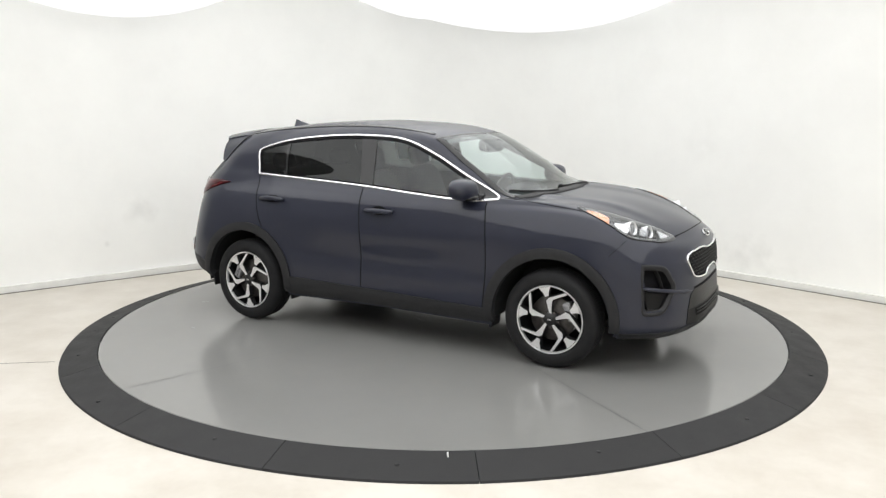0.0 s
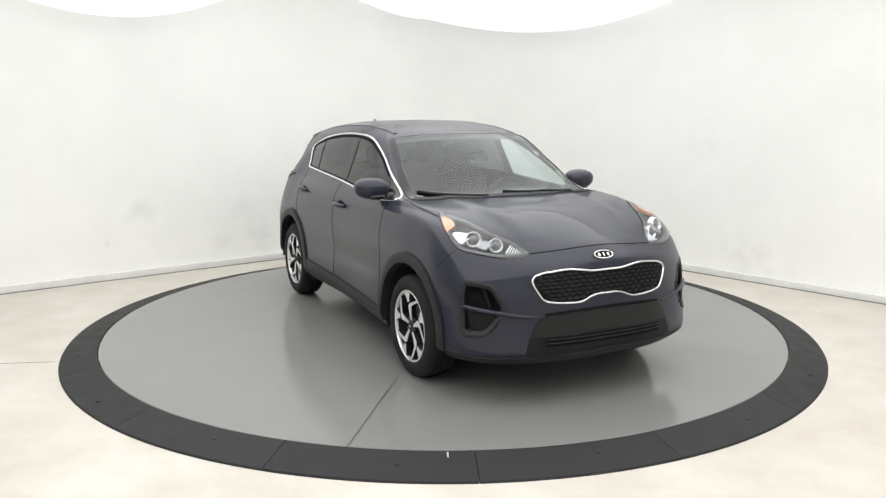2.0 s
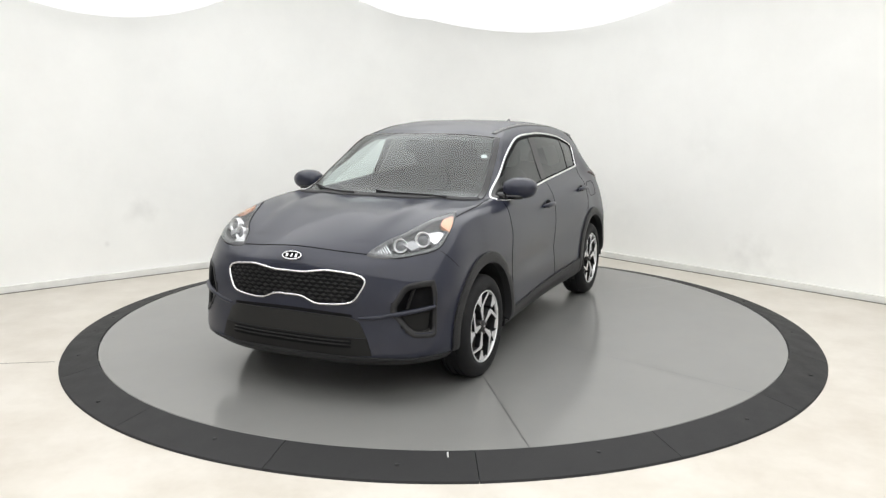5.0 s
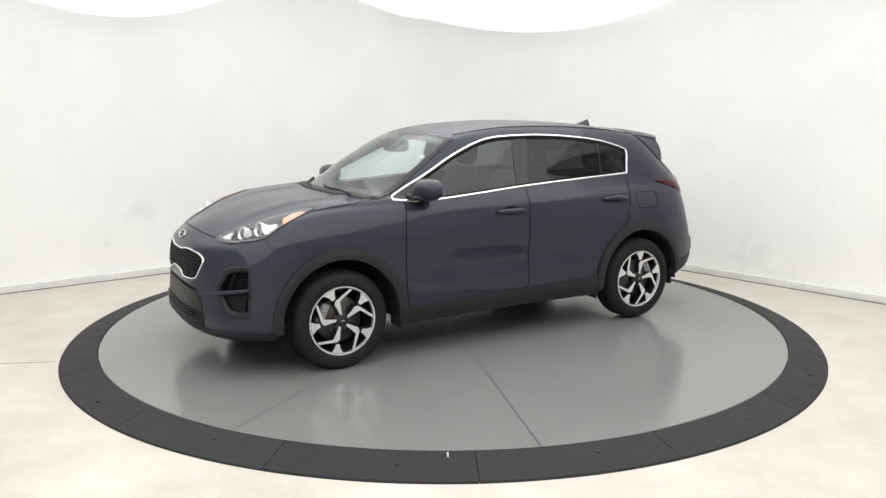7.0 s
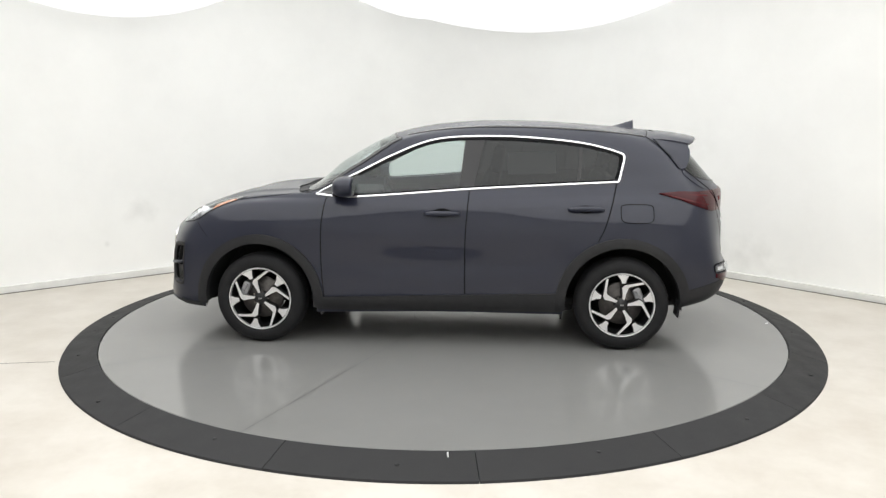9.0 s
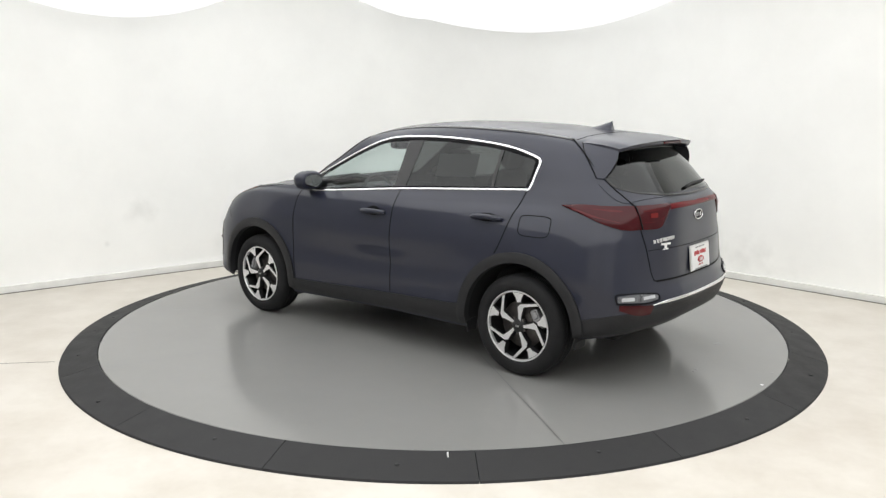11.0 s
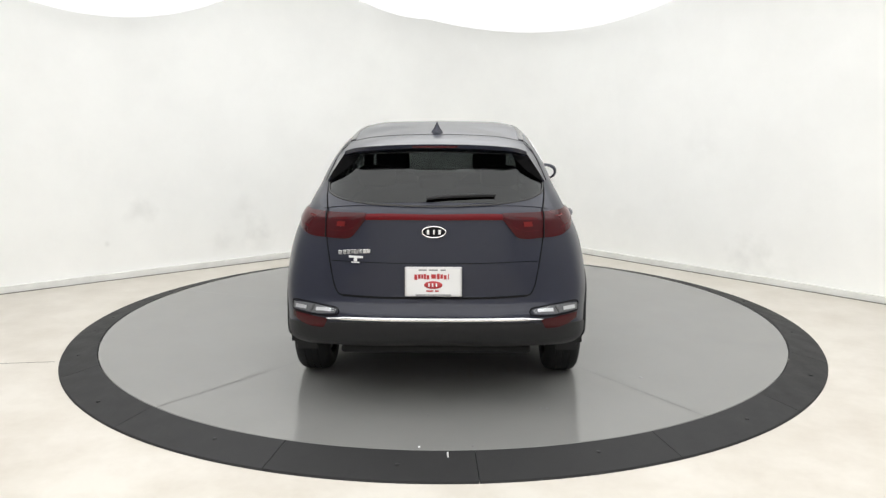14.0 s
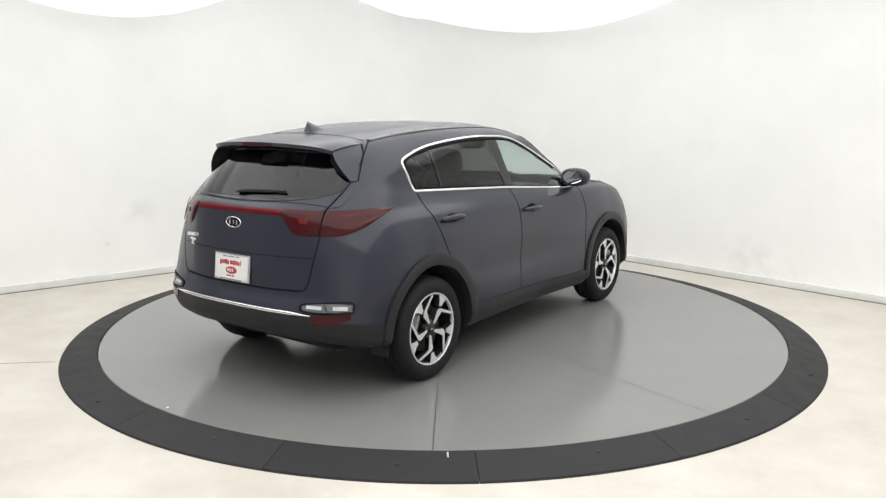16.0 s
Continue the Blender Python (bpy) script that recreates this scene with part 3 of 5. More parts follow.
# outlines of the headlamp and the corner intake on the left side
LAMP_HI = [(1.455, .745, 1.076), (1.60, .678, 1.056), (1.72, .628, 1.024), (1.83, .575, .986), (1.92, .508, .952), (2.024, .452, .888)]
LAMP_LO = [(1.455, .75, 1.072), (1.59, .795, 1.040), (1.704, .815, .988), (1.82, .80, .914), (1.92, .715, .886), (1.996, .597, .867), (2.024, .452, .880)]
INTAKE = [(1.92, .830, .750), (1.99, .765, .745), (2.037, .700, .724), (2.066, .665, .665), (2.088, .632, .590), (2.078, .680, .520), (2.050, .748, .440), (2.01, .800, .428), (1.945, .846, .434),
          (1.935, .848, .500), (1.928, .846, .600), (1.92, .842, .690)]


def shrunk(points, k):
    c = np.mean(points, axis=0)
    return [tuple(c + (np.array(p) - c) * k) for p in points]


CUT_LAMP = [(p[1], p[2]) for p in shrunk(LAMP_LO + LAMP_HI[::-1], 0.86)]
CUT_INTAKE = [(p[1], p[2]) for p in shrunk(INTAKE, 0.83)]


def opened(points):
    """Whether a face of the shell reaches into a headlamp or a corner intake."""
    return any(x > 1.4 and (inside(CUT_LAMP, abs(y), z) or inside(CUT_INTAKE, abs(y), z)) for x, y, z in points)


def region(r, c, p):
    """Which part of the shell a face at row r, column c and place p belongs to; None: an opening."""
    x, y, z = p
    y = abs(y)
    cc = c if c < NC - 1 else NF - 1 - c
    for ax in (AXLE, -AXLE):
        if y > 0.5 and z < 0.8 and (math.hypot(x - ax, z - 0.355) < 0.43 or (abs(x - ax) < 0.43 and z < 0.355)):
            return None
    if y > 0.45 and inside(WIN, x, z) and z > 1.08:
        return None
    if row_of[8] + 1 <= r < row_of[10] and cc < col_of[2] - 1:
        return None
    if row_of[7] + 3 <= r < row_of[10] + 2 and cc >= col_of[6] + 4 and z < 1.50:
        return None
    if r >= row_of[11] and x < 0.3:
        return "roof"
    if x > 0.95 and row_of[5] <= r < row_of[8] and cc < col_of[2] + 8:
        return "bonnet"
    if x > 1.66 and r < row_of[5]:
        return "front_bumper"
    if x < -1.70 and r < row_of[3]:
        return "rear_bumper"
    if x < -1.5 and cc >= col_of[6] + 2:
        return "tailgate"
    if 0.35 < z < 1.2 and -0.2 < x < 0.845 and y > 0.6:
        return "front_door" + ("_l" if p[1] > 0 else "_r")
    if 0.35 < z < 1.25 and -1.24 < x <= -0.2 and y > 0.6:
        return "rear_door" + ("_l" if p[1] > 0 else "_r")
    return "body"


def shell_parts():
    groups = {}
    for i, q in enumerate(quads):
        r, c = divmod(i, NF)
        corners = shell_verts[list(q)]
        key = region(r, c, corners.mean(axis=0))
        if key and not opened(corners):
            groups.setdefault(key, []).append(q)
    for key, fs in groups.items():
        used = sorted({i for f in fs for i in f})
        to = {i: k for k, i in enumerate(used)}
        name = key[:-2] if key[-2:] in ("_l", "_r") else key
        ob = raw(name, shell_verts[used], [[to[i] for i in f] for f in fs], PAINT, car)
        ob.data.normals_split_custom_set_from_vertices([tuple(map(float, shell_normals[i])) for i in used])
    # dark lining inside, with the same openings
    used = sorted({i for fs in groups.values() for f in fs for i in f})
    to = {i: k for k, i in enumerate(used)}
    inner = shell_verts[used] - shell_normals[used] * 0.028
    ob = raw("inner_lining", inner, [[to[i] for i in f][::-1] for fs in groups.values() for f in fs], TRIM, car, "dark interior lining")


shell_parts()


def mirrored(make):
    """Builds a part on the left side and its twin on the right."""
    return make(False), make(True)


# ---- glazing ----
def grid_patch(name, r0, r1, c0, c1, mat, label, off=0.002):
    """Glass laid over the rows and columns of the shell; columns count from the nose, negative on the right side."""
    rows, cols = range(r0, r1 + 1), range(c0, c1 + 1)
    verts = []
    for r in rows:
        for c in cols:
            p = Vector(SHELL[r, abs(c) if abs(c) < NC else 2 * (NC - 1) - abs(c)])
            n = Vector(shell_normals[r * NF + (abs(c) if abs(c) < NC else 2 * (NC - 1) - abs(c))])
            sgn = -1 if (c < 0 or c > NC - 1) else 1
            verts.append((p.x + n.x * off, sgn * (p.y + n.y * off), p.z + n.z * off))
    m = len(cols)
    faces = [(i * m + k, i * m + k + 1, (i + 1) * m + k + 1, (i + 1) * m + k) for i in range(len(rows) - 1) for k in range(m - 1)]
    bm = bmesh.new()
    bv = [bm.verts.new(v) for v in verts]
    for f in faces:
        bm.faces.new([bv[i] for i in f])
    return part(name, bm, mat, car, label, smooth=True), verts, len(rows), m


wind, wv, wr, wc = grid_patch("windscreen", row_of[8], row_of[10], -col_of[2], col_of[2], WINDSCREEN, "clear laminated windscreen")
edge_top = [wv[(wr - 1) * wc + k] for k in range(0, wc, 4)]
edge_low = [wv[k] for k in range(0, wc, 4)]
edge_left = [wv[i * wc + wc - 1] for i in range(0, wr, 4)] + [wv[wr * wc - 1]]
ribbon("screen_border", edge_top, 0.018, BLACK, car, 0.002, 0.001)
ribbon("shade_band", edge_top, 0.17, BLACK, car, -0.012, 0.001, label="dark shade band behind the top of the windscreen")
ribbon("cowl_panel", edge_low, 0.075, CLAD, car, 0.004, 0.006, label="black plastic cowl below the windscreen")
for m in (False, True):
    ribbon("screen_border", edge_left, 0.045, BLACK, car, 0.003, 0.002, mirror=m)

RC0 = col_of[6] + 3
rear_glass, rv, rr, rc = grid_patch("rear_window", row_of[7] + 2, row_of[10] + 1, RC0, 2 * (NC - 1) - RC0, REAR_GLASS, "dark tinted rear window")


def zl(x):
    return float(np.interp(-x, [-a for a, _ in WIN_LOW], [b for _, b in WIN_LOW]))


def zh(x):
    return float(np.interp(-x, [-a for a, _ in WIN_HIGH], [b for _, b in WIN_HIGH]))


def side_glass(name, xa, xb, xa_top, xb_top, mat, mirror, label="", off=-0.003, nu=20, ztop=0.0):
    us = [i / 7 for i in range(8)]
    low = [side_point(xa + (xb - xa) * u, zl(xa + (xb - xa) * u)) for u in us]
    high = [side_point(xa_top + (xb_top - xa_top) * u, zh(xa_top + (xb_top - xa_top) * u) + ztop) for u in us]
    return sheet(name, low, high, nu, 12, mat, car, off, 0.0, label, mirror=mirror)


for m in (False, True):
    side_glass("mirror_sail", 0.885, 0.70, 0.885, 0.66, BLACK, m, "gloss black corner panel at the door mirror", 0.0, 10)
    side_glass("front_door_glass", 0.71, -0.15, 0.68, -0.195, SCREEN, m, "clear front door glass")
    side_glass("pillar_cover", -0.145, -0.255, -0.19, -0.335, BLACK, m, "gloss black centre pillar", 0.001, 6)
    side_glass("rear_door_glass", -0.25, -1.01, -0.33, -1.035, PRIVACY, m, "dark privacy glass of the rear door")
    side_glass("window_divider", -1.0, -1.025, -1.025, -1.05, BLACK, m, "", 0.001, 4)
    side_glass("quarter_glass", -1.02, -1.29, -1.045, -1.31, PRIVACY, m, "dark quarter window")
    loop = side(WIN_LOW, 0.77) + [(-1.295, .72, 1.213), (-1.306, .72, 1.228), (-1.328, .69, 1.31), (-1.345, .67, 1.385), (-1.338, .66, 1.405)] + side(WIN_HIGH[::-1])
    loop[0] = side_point(.905, 1.118)
    loop = [side_point(q[0], q[2]) for q in loop]
    ribbon("window_seal", [side_point(x, z - .019) for x, z in WIN_HIGH[1:]] + [side_point(-1.316, 1.36), side_point(-1.298, 1.27), side_point(-1.282, 1.232)], 0.022, GAP, car, 0.0, 0.002, 120, m)
    ribbon("window_seal", [side_point(x, z + .013) for x, z in WIN_LOW[1:]], 0.010, GAP, car, 0.0, 0.002, 80, m)
    ribbon("chrome_trim", loop + [loop[0]], 0.0165, CHROME, car, 0.0015, 0.0035, 220, m, closed=True, label="bright chrome strip round the side windows")

# ---- cladding ----
def arch(ax, m):
    lo, hi = [], []
    for i in range(25):
        a = radians(-8 + 196 * i / 24)
        lo.append((ax + 0.412 * math.cos(a), 0.93, 0.345 + 0.412 * math.sin(a)))
        hi.append((ax + 0.482 * math.cos(a), 0.93, 0.345 + 0.482 * math.sin(a)))
    ob = sheet("arch_cladding", lo, hi, 60, 5, CLAD, car, 0.014, 0.05, "dark grey plastic wheel arch cladding", mirror=m, bulge=0.004)
    v, f = [], []
    for i in range(25):
        a = radians(-6 + 192 * i / 24)
        for y in (0.45, 0.905):
            v.append((ax + 0.425 * math.cos(a), -y if m else y, 0.345 + 0.425 * math.sin(a)))
    v += [(ax + 0.425 * math.cos(radians(-6 + 192 * i / 24)), (-0.45 if m else 0.45), 0.345 + 0.425 * math.sin(radians(-6 + 192 * i / 24))) for i in range(25)]
    f = [(2 * i, 2 * i + 1, 2 * i + 3, 2 * i + 2) for i in range(24)] + [tuple(range(50, 75))]
    raw("wheel_liner", v, f, UNDER, car, "black wheel arch liner")
    return ob


for ax in (AXLE, -AXLE):
    for m in (False, True):
        arch(ax, m)
for m in (False, True):
    sheet("rocker_cladding", side([(.90, .275), (.3, .272), (-.4, .28), (-.90, .285)], .9), side([(.90, .366), (.3, .380), (-.4, .402), (-.90, .422)], .92),
          50, 6, CLAD, car, 0.013, 0.05, "dark grey plastic sill cladding", mirror=m)
sheet("rear_valance", [(-1.78, .86, .345), (-1.93, .80, .355), (-2.08, .45, .385), (-2.115, 0, .395), (-2.08, -.45, .385), (-1.93, -.80, .355), (-1.78, -.86, .345)],
      [(-1.79, .89, .455), (-1.97, .83, .50), (-2.16, .45, .538), (-2.21, 0, .545), (-2.16, -.45, .538), (-1.97, -.83, .50), (-1.79, -.89, .455)],
      90, 10, CLAD, car, 0.006, 0.05, "dark plastic lower rear bumper")
ribbon("chrome_strip", [(-2.10, .61, .546), (-2.17, .40, .556), (-2.21, 0, .561), (-2.17, -.40, .556), (-2.10, -.61, .546)], 0.022, CHROME, car, 0.006, 0.008, 80, taper=True,
       label="bright strip across the rear bumper")
sheet("front_lip", [(1.80, .86, .252), (1.94, .785, .258), (2.12, .45, .260), (2.16, 0, .262), (2.12, -.45, .260), (1.94, -.785, .258), (1.80, -.86, .252)],
      [(1.80, .89, .288), (1.98, .82, .308), (2.19, .45, .312), (2.235, 0, .312), (2.19, -.45, .312), (1.98, -.82, .308), (1.80, -.89, .288)],
      90, 6, CLAD, car, 0.008, 0.04, "dark plastic front lip")

# ---- panel gaps ----
def gap(points, m=False, width=0.008, n=50, name="panel_gap"):
    return ribbon(name, points, width, GAP, car, 0.0006, 0.0012, n, m)


for m in (False, True):
    gap(side([(.825, 1.10), (.850, .95), (.861, .766), (.858, .55), (.843, .37)]), m)
    gap(side([(-.226, 1.155), (-.208, .95), (-.197, .742), (-.198, .40)]), m)
    gap(side([(-1.29, 1.21), (-1.245, 1.05), (-1.19, .88), (-1.150, .80)]), m)
    gap([(.93, .765, 1.105), (1.10, .785, 1.105), (1.30, .795, 1.098), (1.50, .785, 1.085)], m, 0.006, 40)
    ribbon("panel_gap", [(-1.50, .540, 1.550), (-1.60, .588, 1.465), (-1.675, .618, 1.402), (-1.768, .640, 1.322), (-1.85, .642, 1.253), (-1.93, .632, 1.195), (-1.992, .622, 1.150)], 0.008, GAP, car, 0.0058, 0.0012, 60, m)
    gap([(-2.03, .620, 1.005), (-2.06, .618, .95), (-2.085, .608, .88), (-2.095, .592, .80), (-2.10, .578, .742), (-2.107, .562, .704), (-2.110, .548, .688), (-2.112, .525, .680)], m, 0.008, 80)
    gap([(1.72, .88, .80), (1.78, .84, .865), (1.80, .80, .89)], m, 0.003, 20)
    ribbon("roof_channel", [(.25, .525, 1.555), (0, .535, 1.583), (-.35, .55, 1.606), (-.8, .547, 1.600), (-1.15, .54, 1.577), (-1.50, .527, 1.535)], 0.034, BLACK, car, 0.002, 0.002,
           60, m, label="black roof channel strip")
gap([(2.03, -.455, .893), (2.07, -.25, .906), (2.085, 0, .910), (2.07, .25, .906), (2.03, .455, .893)], False, 0.007, 60)
gap([(-2.112, .525, .680), (-2.15, .3, .676), (-2.165, 0, .676), (-2.15, -.3, .676), (-2.112, -.525, .680)], False, 0.012, 60)
# a thin black line stands in for the shade along the tailgate crease
gap([(-2.10, .60, .878), (-2.15, 0, .872), (-2.10, -.60, .878)], False, 0.004, 60, "crease_shade")
gap([(-1.52, .52, 1.535), (-1.56, .3, 1.562), (-1.57, 0, 1.572), (-1.56, -.3, 1.562), (-1.52, -.52, 1.535)], False, 0.007, 60)
# fuel filler lid on the left side
fuel = []
for i in range(41):
    a = 2 * math.pi * i / 40
    ca, sa = math.cos(a), math.sin(a)
    fuel.append((-1.425 + 0.115 * math.copysign(abs(ca) ** 0.45, ca), 0.88, 1.008 + 0.078 * math.copysign(abs(sa) ** 0.45, sa)))
ribbon("filler_lid_gap", fuel, 0.006, GAP, car, 0.0006, 0.0012, 90, closed=True)

# ---- front face ----
GR_HI = [(.513, .764), (.507, .784), (.487, .801), (.44, .811), (.33, .816), (.245, .813), (.13, .794), (.08, .790), (0, .790)]
GR_LO = [(.513, .764), (.503, .737), (.452, .656), (.43, .637), (.385, .624), (.26, .612), (.185, .614), (.11, .641), (.07, .648), (0, .648)]


def face_line(pts, x=2.2):
    return [(x, y, z) for y, z in pts] + [(x, -y, z) for y, z in pts[::-1][1:]]


sheet("grille_back", face_line(GR_LO), face_line(GR_HI), 70, 14, GAP, car, 0.002, 0.0)
grille_poly = [(y, z) for y, z in GR_HI] + [(-y, z) for y, z in GR_HI[::-1][1:]] + [(-y, z) for y, z in GR_LO] + [(y, z) for y, z in GR_LO[::-1][1:]]
bm = bmesh.new()
cell = [(-0.026, 0, 0.0), (0, 0, 0.0125), (0.026, 0, 0.0), (0, 0, -0.0125), (0, 0.006, -0.003)]
cv = [bm.verts.new((c[1], c[0], c[2])) for c in cell]
for a, b in ((0, 1), (1, 2), (2, 3), (3, 0)):
    bm.faces.new((cv[a], cv[b], cv[4]))
bmesh.ops.recalc_face_normals(bm, faces=bm.faces)
grille_cell = bpy.data.meshes.new("grille_louvre")
bm.to_mesh(grille_cell)
bm.free()
grille_cell.materials.append(INSERT)
for r in range(9):
    for c in range(-11, 12):
        y, z = (c + 0.5 * (r % 2)) * 0.049, 0.618 + r * 0.0235
        if inside(grille_poly, y * 1.06, 0.71 + (z - 0.71) * 1.12):
            p, n = onto((2.2, y, z), 0.003)
            ob = new("grille_louvre", grille_cell)
            ob.parent = car
            ob.matrix_basis = Matrix.Translation(p) @ pose(0, 0, 0, 0, 0, math.degrees(math.atan2(n.y, n.x)))
loop = face_line(GR_HI) + [(2.2, -y, z) for y, z in GR_LO] + [(2.2, y, z) for y, z in GR_LO[::-1][1:]]
ribbon("grille_surround", loop + [loop[0]], 0.013, CHROME, car, 0.004, 0.008, 240, closed=True, label="chrome surround of the grille")


def recess(name, outline, k, depth, rim_mat, well_mat, parent, m, label, well_label):
    """A sunk opening in the shell: a rim round the outline that leads into a well with a floor."""
    n = 72
    loop = spline(list(outline) + [outline[0]], n + 1)[:n]
    mid = np.mean(loop, axis=0)
    s = -1 if m else 1

    def row(shrink, off):
        out = []
        for p in loop:
            q = onto(mid + (np.array(p) - mid) * shrink, off)[0]
            out.append((q.x, s * q.y, q.z))
        return out

    def band(rows, cap):
        verts = [p for r in rows for p in r]
        faces = [(a * n + i, a * n + (i + 1) % n, (a + 1) * n + (i + 1) % n, (a + 1) * n + i) for a in range(len(rows) - 1) for i in range(n)]
        if cap:
            verts.append(tuple(np.mean(rows[-1], axis=0)))
            faces += [((len(rows) - 1) * n + i, (len(rows) - 1) * n + (i + 1) % n, len(verts) - 1) for i in range(n)]
        bm = bmesh.new()
        bv = [bm.verts.new(p) for p in verts]
        for f in faces:
            bm.faces.new([bv[i] for i in f])
        bmesh.ops.recalc_face_normals(bm, faces=bm.faces)
        bm.faces.ensure_lookup_table()
        out = onto(mid)[1]
        if sum(f.normal.dot(Vector((out.x, s * out.y, out.z))) * f.calc_area() for f in bm.faces) < 0:
            bmesh.ops.reverse_faces(bm, faces=bm.faces)
        return bm

    ob = part(name, band([row(1.03, 0.001), row(1.0, 0.005), row(0.90, 0.003), row(k, -0.012)], False), rim_mat, parent, label, True)
    part("well", band([row(k, -0.012), row(k * 0.97, -depth), row(k * 0.5, -depth)], True), well_mat, ob, well_label, True)
    return ob


def emblem(at, half_w, half_h, facing):
    """Oval badge with a bright rim and plain bars."""
    p, n = onto(at, 0.0)
    side_v = Vector((0, 0, 1)).cross(n).normalized()
    up = n.cross(side_v)
    def place(a, b, h):
        return p + side_v * a + up * b + n * h
    k = 40
    rim = [place(half_w * math.cos(2 * math.pi * i / k), half_h * math.sin(2 * math.pi * i / k), 0.006) for i in range(k)]
    v, f = tube(rim, 0.0042, 8, True)
    body = raw("badge", v, f, CHROME, car, "oval chrome-rimmed badge")
    v = [place(half_w * math.cos(2 * math.pi * i / k), half_h * math.sin(2 * math.pi * i / k), h) for h in (0.0, 0.005) for i in range(k)]
    f = [(i, (i + 1) % k, k + (i + 1) % k, k + i) for i in range(k)] + [tuple(k + i for i in range(k))]
    raw("badge_field", v, f, GAP, body, "", False)
    for dx, w, h, lean in ((-0.5, 0.20, 0.42, 0), (0.0, 0.13, 0.42, 0), (0.48, 0.20, 0.42, 0)):
        a0, a1 = (dx - w / 2) * half_w, (dx + w / 2) * half_w
        q = [(a0 - lean * half_w * .5, -h * half_h), (a1 - lean * half_w * .5, -h * half_h), (a1 + lean * half_w * .5, h * half_h), (a0 + lean * half_w * .5, h * half_h)]
        v = [place(a, b, hh) for hh in (0.004, 0.008) for a, b in q]
        raw("badge_bar", v, [(4, 5, 6, 7), (0, 1, 5, 4), (1, 2, 6, 5), (2, 3, 7, 6), (3, 0, 4, 7)], CHROME, body, "", False)


emblem((2.15, 0, .868), .066, .027, 1)
emblem((-2.16, 0, 1.052), .066, .031, -1)
sheet("upper_slot", face_line([(.43, .545), (.25, .552), (0, .556)]), face_line([(.43, .561), (.25, .570), (0, .575)]), 60, 4, GAP, car, 0.002, 0.0, "dark slot below the grille")
sheet("front_valance", face_line([(.522, .430), (.25, .426), (0, .428)]), face_line([(.476, .516), (.42, .541), (.25, .548), (0, .552)]), 60, 8, VALANCE, car, 0.004, 0.02, "satin grey plastic bumper insert")
sheet("lower_frame", face_line([(.556, .326), (.45, .316), (.25, .310), (0, .308)]), face_line([(.524, .428), (.45, .425), (.25, .423), (0, .425)]), 60, 8, INSERT, car, 0.003, 0.012, "black plastic frame of the lower intake")
sheet("lower_intake", face_line([(.425, .366), (.25, .362), (0, .362)]), face_line([(.425, .416), (.25, .414), (0, .415)]), 60, 5, GAP, car, 0.0055, 0.0, "black lower air intake")
for z in (.382, .403):
    ribbon("intake_bar", face_line([(.42, z + .002), (.25, z), (0, z)]), 0.007, VALANCE, car, 0.007, 0.005, 40)
for m in (False, True):
    vent = recess("corner_intake", INTAKE, 0.80, 0.06, CLAD, GAP, car, m, "black corner air intake set into the bumper", "dark well of the intake")
    ribbon("intake_blade", [(1.935, .84, .604), (1.968, .822, .597), (2.035, .725, .578), (2.090, .628, .560), (2.125, .54, .545), (2.148, .455, .540)], 0.024, PAINT, vent, 0.002, 0.010, 40, m, taper=True,
           label="body-coloured blade across the corner intake")
    ribbon("intake_post", [(2.005, .757, .735), (2.03, .735, .66), (2.045, .715, .59)], 0.016, INSERT, vent, -0.035, 0.01, 16, m)
    sheet("intake_floor", [(1.975, .826, .462), (2.01, .795, .446), (2.045, .755, .448)], [(1.955, .835, .575), (2.02, .755, .560), (2.075, .66, .552)], 12, 6, INSERT, vent, -0.030, 0.006, "dark sloping floor of the intake", mirror=m)
    sheet("intake_plate", [(1.972, .828, .452), (2.03, .772, .436)], [(1.970, .828, .476), (2.02, .785, .456)], 6, 4, VALANCE, vent, -0.010, 0.004, "pale plastic corner plate", mirror=m)


